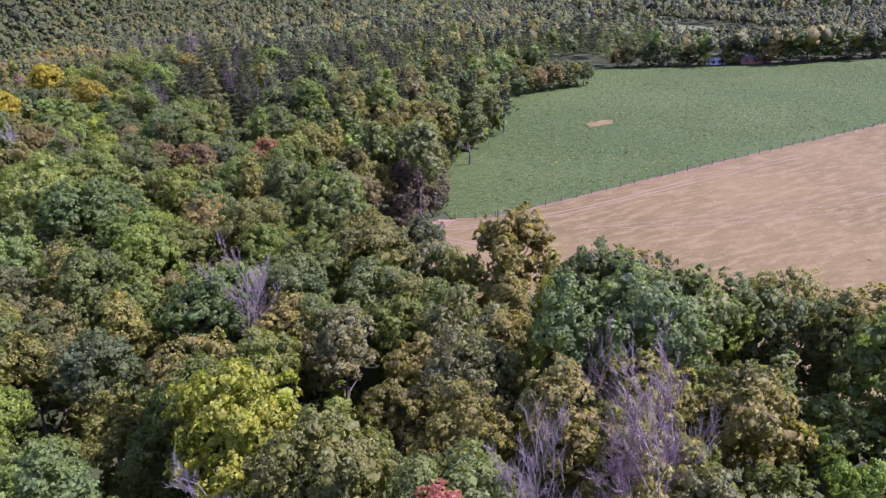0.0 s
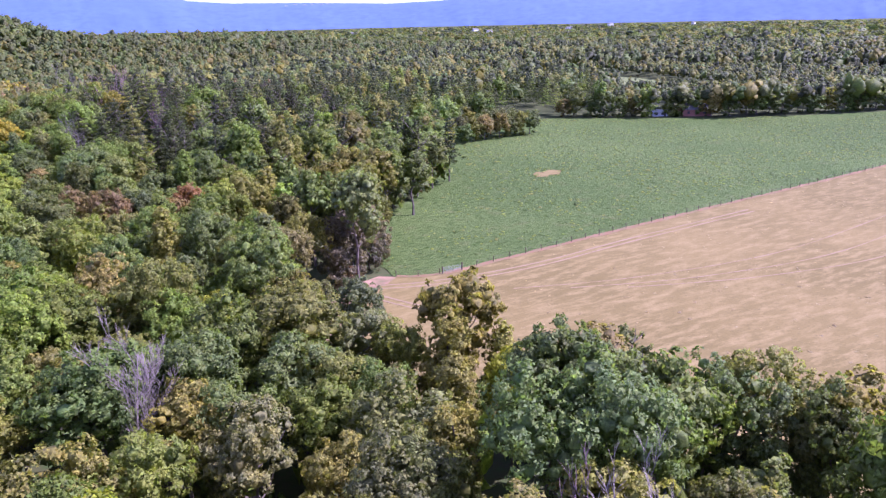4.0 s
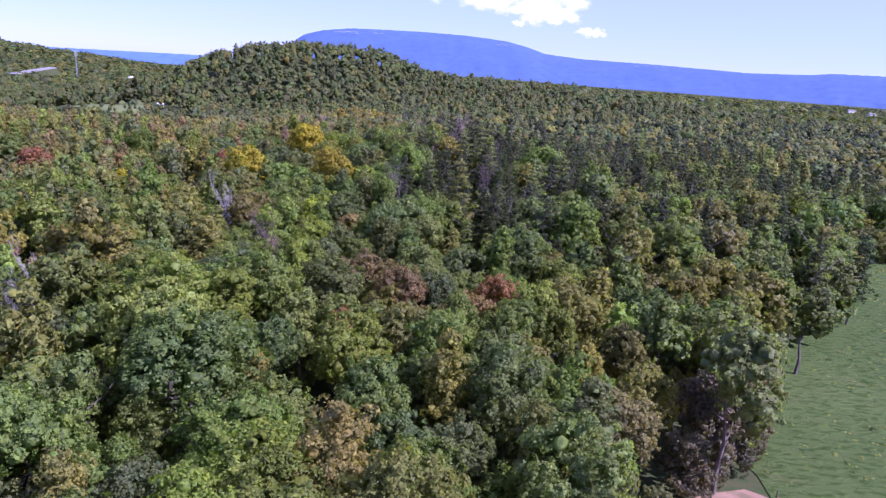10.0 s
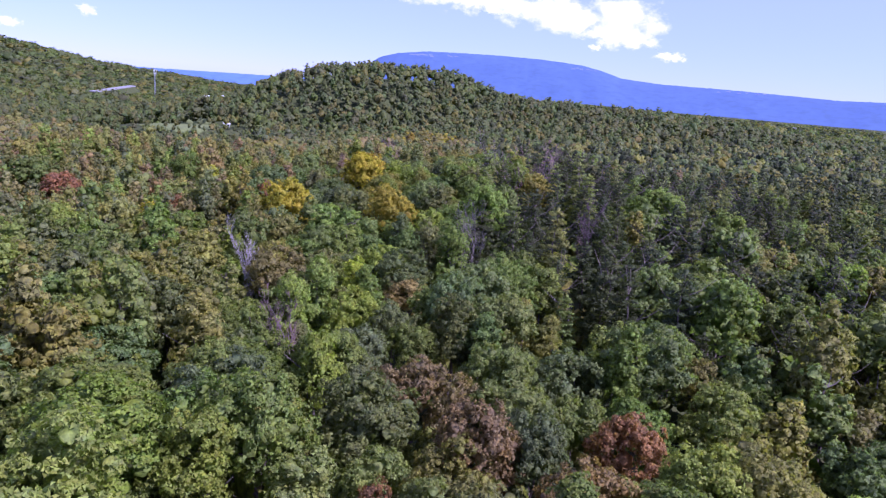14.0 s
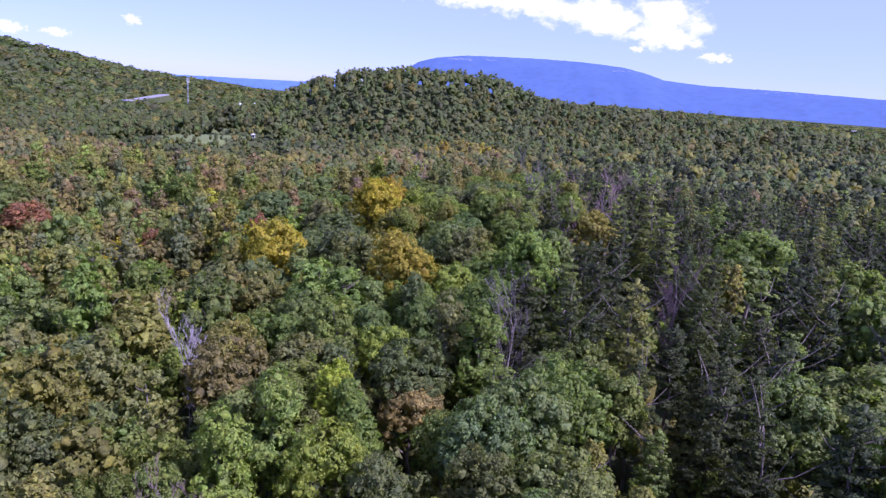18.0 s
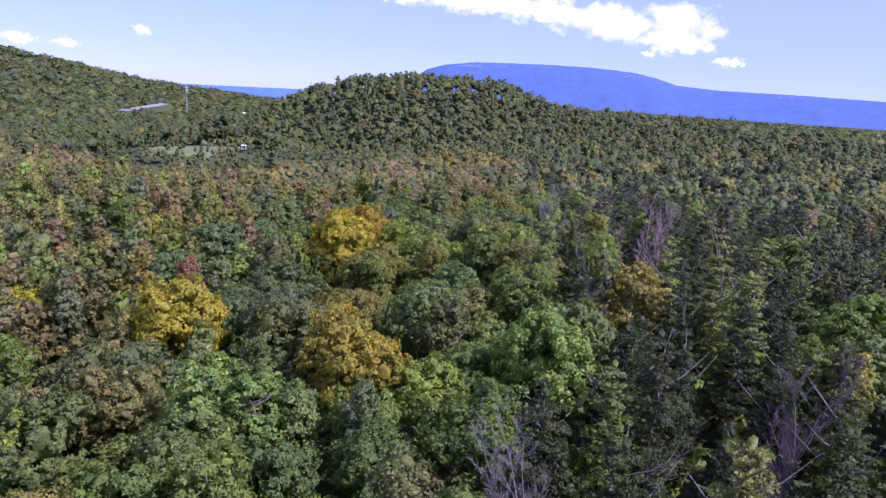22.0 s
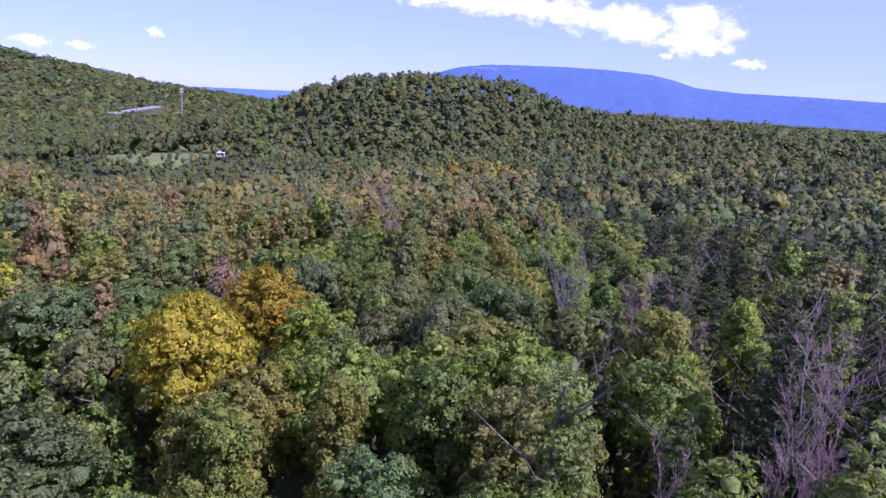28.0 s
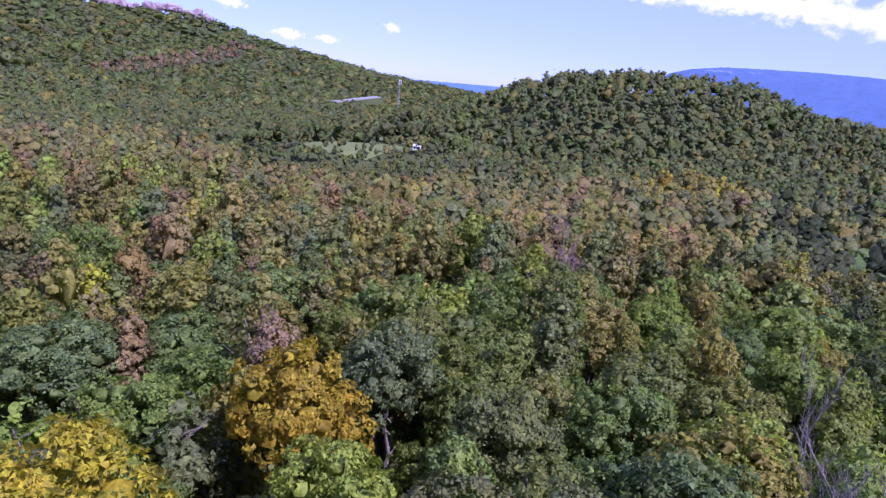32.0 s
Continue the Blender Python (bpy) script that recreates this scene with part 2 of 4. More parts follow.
UPPER_FIELD = [(352, 570), (318, 450), (280, 310), (338, 266), (352, 350), (362, 450)]
VALLEY_FIELD = [(-249, 557), (-251, 588), (-244, 613), (-226, 619), (-202, 612), (-207, 560), (-229, 542)]
VALLEY_FIELD_2 = [(-279, 677), (-248, 674), (-240, 658), (-266, 657)]
HILL_FIELD = [(-186, 650), (-173, 660), (-170, 648), (-181, 644)]
SLOPE_FIELD = [(-760, 655), (-733, 668), (-698, 670), (-657, 660), (-622, 620), (-612, 590), (-660, 585)]
# Open rises in the woods that carry those fields: a line, the reach of the flat top, the foot.
RISES = [([(-243, 562), (-213, 606)], 20, 50, 13), ([(-270, 668), (-247, 665)], 12, 55, 7), ([(-183, 647), (-174, 653)], 9, 50, 3), ([(-720, 650), (-640, 610)], 40, 140, 9)]
FIELDS = [PASTURE_EDGE, HAY_EDGE, UPPER_FIELD, VALLEY_FIELD, VALLEY_FIELD_2, HILL_FIELD, SLOPE_FIELD]

HILL_CREST = [polar(a, d, z) for a, d, z in ((-29, 560, -9), (-24.7, 560, 6), (-22.2, 565, 18), (-20.7, 572, 26), (-18.9, 582, 35), (-15.7, 590, 42.5), (-11.2, 610, 45), (-8.4, 628, 44),
                                  (-5.9, 643, 43), (-3.3, 655, 33), (-1, 665, 26), (3, 690, 23), (9.4, 720, 18), (15.8, 740, 13), (21.5, 760, 7), (34, 820, -5))]
MOUNTAIN_CREST = [polar(a, d, 24 + d * tan(radians(e)), (0.0, 258.0)) for a, d, e in
                  ((-85, 1600, 4.5), (-60.5, 1700, 4.1), (-53.8, 1800, 3.1), (-50, 1850, 3.3), (-48, 1880, 3.0), (-43.9, 1900, 1.75), (-39.1, 1850, 0.3), (-35, 1750, -0.85),
                   (-31.8, 1650, -1.4), (-28.5, 1500, -2.1))]


def smooth(a, b, v):
    u = np.clip((v - a) / (b - a), 0, 1)
    return u * u * (3 - 2 * u)


def raised(h, crest, x, y, profile):
    """The ground h lifted to a crest, falling off to both sides by the profile."""
    out = h
    for i, (a, b) in enumerate(zip(crest[:-1], crest[1:])):
        d, z = to_line([a, b], x, y)
        out = np.maximum(out, h + (z - h) * profile(d, i))
    return out


def height(x, y):
    """The ground's height."""
    x, y = np.asarray(x, float), np.asarray(y, float)
    h = -9 * smooth(330, 520, y) * smooth(240, 60, x) - 5 * smooth(560, 800, y) * smooth(-60, -180, x) - 4 * smooth(150, 320, y) * smooth(-30, -110, x)
    h = h + 10.5 * np.exp(-((x - 22) / 42) ** 2 - ((y - 275) / 70) ** 2)
    h = h - 3.5 * np.exp(-((x + 95) / 45) ** 2 - ((y - 255) / 80) ** 2)
    h = h - np.maximum(0, np.hypot(x, y - 200) - 900) * np.maximum(0.003 * smooth(0, 900, x), 0.010 * smooth(-150, -600, x))
    h = raised(h, HILL_CREST, x, y, lambda d, i: np.cos(np.clip(d / ((95, 95, 100, 105, 115, 135, 140, 125, 105, 105)[i] if i < 10 else 220), 0, 1) * pi / 2) ** 1.5)
    h = raised(h, MOUNTAIN_CREST, x, y, lambda d, i: np.clip(1 - d / 1150, 0, 1) ** 2.2)
    rough = 3.0 * np.sin(x / 61 + 1) * np.sin(y / 83) * smooth(420, 800, np.hypot(x, y - 150))
    for line, top, foot, up in RISES:
        h = h + up * smooth(foot, top, to_line(line, x, y)[0])
    return h + rough


# ---- the ground, the fields ----
def axis(lo, hi, near_lo, near_hi, step):
    a = list(np.arange(near_lo, near_hi + 0.1, step))
    s = step
    while a[-1] < hi:
        s *= 1.09
        a.append(a[-1] + s)
    s = step
    while a[0] > lo:
        s *= 1.09
        a.insert(0, a[0] - s)
    return np.array(a)


gx, gy = axis(-4300, 4300, -420, 460, 10.0), axis(-1200, 4300, -60, 820, 10.0)
GX, GY = np.meshgrid(gx, gy)
GZ = height(GX, GY)
gn, gm = len(gx), len(gy)
idx = np.arange(gn * gm).reshape(gm, gn)
quads = np.stack([idx[:-1, :-1], idx[:-1, 1:], idx[1:, 1:], idx[1:, :-1]], -1).reshape(-1, 4)
ground = part("ground", raw_mesh("ground", np.stack([GX, GY, GZ], -1).reshape(-1, 3), quads.ravel(), np.full(len(quads), 4), FLOOR), None)
tagged(ground, "dark leaf-littered forest floor of the wooded valley", "ground", kind="structure")


def sheet(name, poly, mat, lift, step, label):
    """A field laid over the ground: a grid cut to its outline."""
    bm = bmesh.new()
    vs = [bm.verts.new((x, y, 0)) for x, y in poly]
    bmesh.ops.triangulate(bm, faces=[bm.faces.new(vs)])
    xs, ys = [p[0] for p in poly], [p[1] for p in poly]
    for lo, hi, no in ((min(xs), max(xs), (1, 0, 0)), (min(ys), max(ys), (0, 1, 0))):
        for c in np.arange(lo + step, hi, step):
            bmesh.ops.bisect_plane(bm, geom=bm.verts[:] + bm.edges[:] + bm.faces[:], plane_co=(c * no[0], c * no[1], 0), plane_no=no)
    bmesh.ops.triangulate(bm, faces=bm.faces[:])
    co = np.array([v.co[:2] for v in bm.verts])
    for v, z in zip(bm.verts, height(co[:, 0], co[:, 1])):
        v.co.z = z + lift
    bmesh.ops.recalc_face_normals(bm, faces=bm.faces[:])
    if sum(f.normal.z for f in bm.faces) < 0:
        bmesh.ops.reverse_faces(bm, faces=bm.faces[:])
    return tagged(part(name, bm, mat), label, "field", kind="structure")


sheet("pasture", PASTURE_EDGE[:13] + [(x - 5, y + 4) for x, y in PASTURE_EDGE[13:]], PASTURE, 0.12, 14, "green grazed pasture with tufts of taller grass")
sheet("hay_field", HAY_EDGE, HAY, 0.16, 14, "dry tan mown hay field with wheel tracks")
sheet("worn_patch", [(127, 180), (130, 178.5), (132, 180), (135, 179), (139, 183), (136, 186), (133.5, 184.5), (131, 185.5), (128.5, 183.5)], HAY, 0.2, 3, "small worn tan patch in the pasture")
sheet("upper_field", UPPER_FIELD, MEADOW, 3.0, 12, "distant light green meadow behind the tree line")
sheet("valley_field", VALLEY_FIELD, MEADOW, 0.5, 8, "pale yellow-green field in the valley")
sheet("valley_field_far", VALLEY_FIELD_2, MEADOW, 0.5, 8, "small green field among valley trees")
sheet("hill_field", HILL_FIELD, HAY, 0.5, 8, "small tan clearing at the foot of the hill")
sheet("slope_field", SLOPE_FIELD, PASTURE, 0.8, 12, "bright green clearing on the wooded slope")


# ---- mountains far away ----
def far_range(name, outline, dist, depth, mat, label, floor=-110.0):
    """A mountain range: from its skyline, given as bearings and elevations, down to its foot."""
    az = np.arange(outline[0][0], outline[-1][0] + 0.01, 0.25)
    el = np.interp(az, [o[0] for o in outline], [o[1] for o in outline])
    rows, verts = 14, []
    for j in range(rows + 1):
        f = j / rows
        for a, e in zip(az, el):
            top = 45 + dist * tan(radians(e)) + 3.0 * noise.noise((a * 3.1, 0.0, dist))
            crag = noise.fractal((a * 0.45, f * 2.0, dist), 1.0, 2.0, 4)
            z = floor + (top - floor) * (1 - f) ** 1.25 * (1 + 0.10 * crag * f * (1 - f) * 4)
            r = dist - depth * f ** 0.8 + 60 * crag * f * (1 - f) * 4
            x, y, _ = polar(a, r, 0, (4.0, 130.0))
            verts.append((x, y, z))
    n = len(az)
    faces = [(j * n + i, (j + 1) * n + i, (j + 1) * n + i + 1, j * n + i + 1) for j in range(rows) for i in range(n - 1)]
    me = mesh_of(name, verts, faces, mat)
    me.polygons.foreach_set("use_smooth", [True] * len(faces))
    return tagged(part(name, me, None), label, "mountain", kind="structure")


# The blue is haze painted as glow, not the woods' own green.
FAR_BLUE_HAZE = haze_glow_material("far_mountain_haze", (0.046, 0.080, 0.34), (0.074, 0.124, 0.43), 0.40)
FAR_PALE_HAZE = haze_glow_material("far_ridge_haze", (0.085, 0.17, 0.56), (0.11, 0.21, 0.62), 0.48)
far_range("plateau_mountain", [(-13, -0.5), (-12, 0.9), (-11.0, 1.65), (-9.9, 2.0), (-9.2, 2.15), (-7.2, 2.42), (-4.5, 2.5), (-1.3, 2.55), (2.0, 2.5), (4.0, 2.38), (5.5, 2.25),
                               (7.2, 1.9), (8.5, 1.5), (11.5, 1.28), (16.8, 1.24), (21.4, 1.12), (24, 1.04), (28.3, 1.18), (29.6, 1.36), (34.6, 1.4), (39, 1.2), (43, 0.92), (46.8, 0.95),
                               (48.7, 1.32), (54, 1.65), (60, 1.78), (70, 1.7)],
          4350, 750, FAR_BLUE_HAZE, "long flat-topped mountain behind the woods, glowing with painted blue haze")
far_range("far_ridge", [(-75, -0.2), (-48, -0.5), (-36, -0.62), (-30, -0.62), (-25, -0.55), (-17, -0.45), (-10, -0.45), (-4, -0.7)], 4500, 500, FAR_PALE_HAZE, "level ridge on the horizon, glowing with painted pale blue haze")

# These rock faces carry the same painted haze glow.
FAR_CLIFF_HAZE = haze_glow_material("far_cliff_haze", (0.20, 0.23, 0.50), (0.36, 0.38, 0.62), 0.55)
bm = bmesh.new()
for a0, a1, e, n in ((-8.6, -6.6, 2.12, 9), (-5.6, -4.6, 2.2, 3), (4.6, 6.6, 1.98, 6), (15.5, 19.5, 1.08, 6)):
    for k in range(n):
        x, y, _ = polar(a0 + (a1 - a0) * (k + random.uniform(0.2, 0.8)) / n, 4225, 0, (4.0, 130.0))
        box(bm, (random.uniform(8, 24), 4, random.uniform(3, 6)), pose(x, y, 45 + 4225 * tan(radians(e + random.uniform(-0.06, 0.06))), 0, 0, -a0))
tagged(part("plateau_cliffs", bm, FAR_CLIFF_HAZE), "pale rock faces below the rim of the blue mountain", "cliff", kind="stuff")


# ---- trees ----
ICO = bmesh.new()
bmesh.ops.create_icosphere(ICO, subdivisions=1, radius=1.0)
ICO_V, ICO_F = np.array([v.co[:] for v in ICO.verts]), np.array([[v.index for v in f.verts] for f in ICO.faces])
ICO.free()


class Shape:
    """Vertices, their normals and faces, gathered as flat arrays."""

    def __init__(self):
        self.v, self.w, self.l, self.s, self.n = [], [], [], [], 0

    def add(self, verts, faces, normals=None):
        faces = np.asarray(faces)
        self.v.append(np.asarray(verts, float))
        self.w.append(np.zeros((len(verts), 3)) if normals is None else np.asarray(normals, float))
        self.l.append((faces + self.n).ravel())
        self.s.append(np.full(len(faces), faces.shape[1]))
        self.n += len(verts)

    def arrays(self):
        return np.concatenate(self.v), np.concatenate(self.l), np.concatenate(self.s), np.concatenate(self.w)

    def mesh(self, name, mat):
        v, l, s, w = self.arrays()
        return raw_mesh(name, v, l, s, mat, None, w if np.abs(w).sum(1).min() > 0 else None)


def unit(v):
    return v / np.maximum(np.linalg.norm(v, axis=-1, keepdims=True), 1e-9)


def puffs_of(kind, rng):
    """The leaf masses of a crown: centre, radius and flatness. The tree stands on z = 0."""
    out = []
    if kind == "pine":
        h, r0 = 17.5, 3.5
        z = 6.0
        while z < h:
            f = (z - 6.0) / (h - 6.0)
            r = r0 * (1 - 0.8 * f ** 1.2) * rng.uniform(0.8, 1.15)
            k = max(3, int(8 * (1 - f * 0.6)))
            turn = rng.uniform(0, 6.28)
            for i in range(k):
                a = turn + i * 6.283 / k + rng.uniform(-0.4, 0.4)
                for d, big in ((0.9, 0.62), (0.5, 0.75)):
                    d = r * d * rng.uniform(0.75, 1.1)
                    out.append((d * cos(a), d * sin(a), z + 0.12 * d + rng.uniform(-0.3, 0.3), big * rng.uniform(0.75, 1.2) * (1 - 0.3 * f), 0.42))
            z += rng.uniform(0.95, 1.4)
        out.append((0, 0, h, 0.6, 1.5))
    else:
        n, limbs, r, rz, zc = {"broad": (44, 9, 4.7, 5.9, 11.4), "narrow": (36, 8, 2.9, 6.7, 11.4), "edge": (44, 9, 3.8, 6.2, 7.2), "bush": (12, 4, 2.6, 2.4, 2.5)}[kind]
        low = 0.42 if kind != "edge" else 0.75
        way = unit(rng.normal(size=(limbs, 3)))
        way[:, 2] = np.abs(way[:, 2]) * 1.2 - low
        reach = rng.uniform(0.74, 0.98, limbs)
        for i in range(n):
            d = unit(unit(way[i % limbs]) + 0.42 * rng.normal(size=3))
            d = unit(np.array([d[0], d[1], max(d[2], -low)]))
            k = reach[i % limbs] * rng.uniform(0.72, 1.0)
            w = 1.0 if kind != "narrow" else 1.0 - 0.45 * max(0.0, d[2])
            out.append((d[0] * r * k * w, d[1] * r * k * w, zc + d[2] * rz * k, rng.uniform(0.17, 0.31) * (r if kind != "narrow" else r * 1.2), rng.uniform(0.7, 0.95)))
        out.append((0, 0, zc, r * 0.55, 1.15 if kind != "narrow" else 1.9))
    return np.array(out)


def crown(kind, rng, tufts, leaves, size, shells=99, swell=0.5, stir=0.6, rise=0.0):
    """A crown: tufts of small leaf sprays turned outwards round its leaf masses, with a dim body deep inside. stir: how freely the leaves are turned; rise: how far they face the sky."""
    sh = Shape()
    p = puffs_of(kind, rng)
    up = np.array([0.0, 0.0, rise])
    ones = np.ones(len(p))
    sq = np.stack([ones, ones, p[:, 4]], 1)
    low, high = (p[:, :3] - p[:, 3:4] * sq).min(0), (p[:, :3] + p[:, 3:4] * sq).max(0)
    mid, ext = (low + high) / 2, (high - low) / 2
    for c in p[::-1][:shells]:
        wob = ICO_V * rng.uniform(0.72, 1.15, (len(ICO_V), 1))
        sh.add(c[:3] + wob * c[3] * np.array([1, 1, c[4]]) * swell, ICO_F, unit(0.8 * ICO_V + 0.4 * unit(c[:3] - mid + 1e-6) + 0.4 * rng.normal(size=ICO_V.shape) + up))
    mid = mid - np.array([0, 0, 0.35 * ext[2]])
    want = tufts * 4
    pick = rng.choice(len(p), want, p=p[:, 3] ** 2 / (p[:, 3] ** 2).sum())
    d = unit(rng.normal(size=(want, 3)) + np.array([0, 0, 0.45]))
    pos = p[pick, :3] + d * p[pick, 3:4] * sq[pick] * rng.uniform(0.74, 1.06, (want, 1))
    rel = (pos[:, None] - p[None, :, :3]) / (p[None, :, 3:4] * sq[None])
    keep = (np.linalg.norm(rel, axis=-1) < 0.62).sum(1) == 0
    pos, d = pos[keep][:tufts], d[keep][:tufts]
    t = len(pos)
    big = rng.uniform(0.30, 0.66, (t, 1, 1)) * (1.0 if kind != "pine" else 0.85) * (1.0 if size < 0.6 else 1.5)
    flat = np.array([1, 1, 0.8]) if kind != "pine" else np.array([1.25, 1.25, 0.38])
    ld = unit(d[:, None] * 0.8 + unit(rng.normal(size=(t, leaves, 3))))
    lp = pos[:, None] + ld * big * flat * rng.uniform(0.6, 1.15, (t, leaves, 1))
    out = unit(lp - mid)
    soft = unit(0.6 * ld + 0.4 * d[:, None] + 0.5 * out).reshape(-1, 3)
    nrm = unit(soft + 0.5 * rng.normal(size=soft.shape))
    lit = unit(soft + stir * unit(rng.normal(size=soft.shape)) + up)
    lp = lp.reshape(-1, 3)
    n = len(lp)
    a = unit(np.cross(nrm, rng.normal(size=nrm.shape)))
    b = np.cross(nrm, a)
    s = size * rng.uniform(0.6, 1.4, (n, 1))
    w = s * rng.uniform(0.7, 1.0, (n, 1)) * (1.0 if kind != "pine" else 0.6)
    vs = np.stack([lp - a * s - b * w * 0.6, lp + a * s * rng.uniform(0.6, 1.2, (n, 1)) - b * w * 0.6, lp + a * s * rng.uniform(-0.5, 0.5, (n, 1)) + b * w * 1.15], 1)
    sh.add(vs.reshape(-1, 3), np.arange(3 * n).reshape(n, 3), np.repeat(lit, 3, 0))
    return sh


def stick(sh, a, b, ra, rb, sides=5):
    a, b = np.array(a, float), np.array(b, float)
    w = unit(b - a)
    u = unit(np.cross(w, (0.3, 0.9, 0.2)))
    v = np.cross(w, u)
    t = np.arange(sides) * 2 * pi / sides
    ring = np.cos(t)[:, None] * u + np.sin(t)[:, None] * v
    i = np.arange(sides)
    j = (i + 1) % sides
    sh.add(np.concatenate([a + ring * ra, b + ring * rb]), np.stack([i, j, j + sides, i + sides], 1))


def trunk(kind, rng):
    sh = Shape()
    top = {"broad": 11.5, "narrow": 15.0, "pine": 17.0, "edge": 9.0, "bush": 2.6}[kind]
    r = {"broad": 0.28, "narrow": 0.22, "pine": 0.2, "edge": 0.2, "bush": 0.09}[kind]
    pts = [np.array([rng.uniform(-0.25, 0.25) * k, rng.uniform(-0.25, 0.25) * k, top * k / 4]) for k in range(5)]
    pts[0][2] = -0.6
    for k in range(4):
        stick(sh, pts[k], pts[k + 1], r * (1.25 if k == 0 else 1.1 - 0.22 * k), r * (0.88 - 0.22 * k), 6)
    for i in range(5):
        f = rng.uniform(0.45, 0.95)
        base = pts[0] + (pts[-1] - pts[0]) * f
        a = rng.uniform(0, 6.28)
        ln = top * rng.uniform(0.18, 0.3) * (1 if kind != "narrow" else 0.6)
        mid = base + np.array([cos(a), sin(a), 0.6]) * ln * 0.55
        stick(sh, base, mid, r * 0.4, r * 0.25, 4)
        stick(sh, mid, mid + np.array([cos(a + 0.3), sin(a + 0.3), 0.9]) * ln * 0.5, r * 0.25, r * 0.08, 3)
    return sh


def bare(rng, spread_=0.75, tall=16.0, twigs=True):
    """A leafless tree: limbs, branches, and fine twigs."""
    wood, fine = Shape(), Shape()

    def grow(base, way, length, r, level):
        if level == 0:
            way = unit(np.array([rng.uniform(-0.08, 0.08), rng.uniform(-0.08, 0.08), 1.0]))
        mid = base + way * length * 0.55 + rng.normal(size=3) * length * 0.04
        end = mid + unit(way + rng.normal(size=3) * 0.22) * length * 0.45
        sides = 6 if level == 0 else 4 if level == 1 else 3
        target = wood if level < 2 else fine
        stick(target, base, mid, r, r * 0.75, sides)
        stick(target, mid, end, r * 0.75, r * 0.35, sides)
        if level < 3:
            for _ in range((14, 9, 10)[level]):
                f = rng.uniform(0.35, 1.0)
                p = base + (end - base) * f
                side = unit(np.cross(way, rng.normal(size=3)))
                w = unit(way * 0.9 + side * spread_ + np.array([0, 0, 0.42]))
                grow(p, w, length * rng.uniform(0.26, 0.44), max(r * 0.38, 0.013), level + 1)

    grow(np.array([0, 0, -0.5]), None, tall, 0.092, 0)
    return wood, fine


RNG = np.random.default_rng(7)
KINDS = {"broad": 6, "narrow": 5, "pine": 5, "edge": 4, "bush": 2}
NEAR = {k: [crown(k, RNG, {"broad": 430, "narrow": 300, "pine": 330, "edge": 320, "bush": 80}[k], 32, 0.142 if k != "pine" else 0.15, 99, 0.5).mesh(k + "_crown", LEAF) for _ in range(n)] for k, n in KINDS.items()}
MIDDLE = {k: [crown(k, RNG, {"broad": 280, "narrow": 190, "pine": 220, "edge": 210, "bush": 50}[k], 15, 0.225, 99, 0.65).mesh(k + "_crown", LEAF) for _ in range(n)] for k, n in KINDS.items()}
TRUNKS = {k: [trunk(k, RNG).mesh(k + "_trunk", BARK) for _ in range(3)] for k in KINDS}
PALE_TRUNKS = [trunk("broad", RNG).mesh("pale_trunk", PALE_BARK) for _ in range(2)]
BARES = [bare(RNG, s, 15.5 + s) for s in (0.5, 0.62, 0.75, 0.58)]
BARE_MESH = {}
for tone, wood_mat, twig_mat in (("grey", DEAD_BARK, DEAD_BARK), ("pink", DEAD_BARK, PINK_BARK), ("white", PALE_BARK, PALE_BARK)):
    BARE_MESH[tone] = [(w.mesh("bare_trunk", wood_mat), f.mesh("bare_twig", twig_mat)) for w, f in BARES]

GREENS = {"blue": (0.098, 0.130, 0.052), "mid": (0.110, 0.146, 0.045), "fresh": (0.135, 0.178, 0.042), "olive": (0.145, 0.145, 0.048), "lime": (0.20, 0.225, 0.030),
          "tan": (0.150, 0.136, 0.066), "brown": (0.155, 0.118, 0.068), "russet": (0.23, 0.115, 0.062), "gold": (0.29, 0.236, 0.014), "yellow": (0.31, 0.275, 0.014),
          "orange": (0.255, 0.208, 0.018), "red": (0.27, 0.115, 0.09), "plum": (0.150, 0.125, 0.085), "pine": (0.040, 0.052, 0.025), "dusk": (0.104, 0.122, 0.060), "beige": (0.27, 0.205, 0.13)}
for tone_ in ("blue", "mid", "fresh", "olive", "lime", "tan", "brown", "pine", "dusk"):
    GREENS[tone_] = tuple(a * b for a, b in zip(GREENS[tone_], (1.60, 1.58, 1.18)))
for tone_ in ("gold", "yellow", "orange", "russet", "red", "plum"):
    GREENS[tone_] = tuple(a * 1.28 for a in GREENS[tone_])
WORDS = {"blue": "deep blue-green", "mid": "mid-green", "fresh": "fresh green", "olive": "olive green", "lime": "bright yellow-green", "tan": "dull tan-green", "brown": "brown autumn",
         "russet": "russet autumn", "gold": "golden yellow", "yellow": "yellow autumn", "orange": "orange autumn", "red": "red autumn", "plum": "dark purplish", "pine": "dark green",
         "dusk": "grey-green", "beige": "withered beige"}
NAMES = {"broad": "oak_tree", "narrow": "poplar_tree", "pine": "pine_tree", "edge": "hedgerow_tree", "bush": "shrub"}
SHAPES = {"broad": "oak with a broad rounded crown", "narrow": "poplar with a tall narrow crown", "pine": "pine with layered boughs", "edge": "field-edge tree leafy down to the grass", "bush": "shrub at the wood's edge"}


MAPLES, HICKORIES = ("fresh", "lime", "yellow", "gold", "orange", "red", "russet"), ("olive", "tan", "dusk", "brown", "plum")


def kind_of(kind, tone):
    if kind == "broad":
        return ("maple_tree", "maple with a full rounded crown") if tone in MAPLES else ("hickory_tree", "hickory with an uneven crown") if tone in HICKORIES else (NAMES[kind], SHAPES[kind])
    return NAMES[kind], SHAPES[kind]


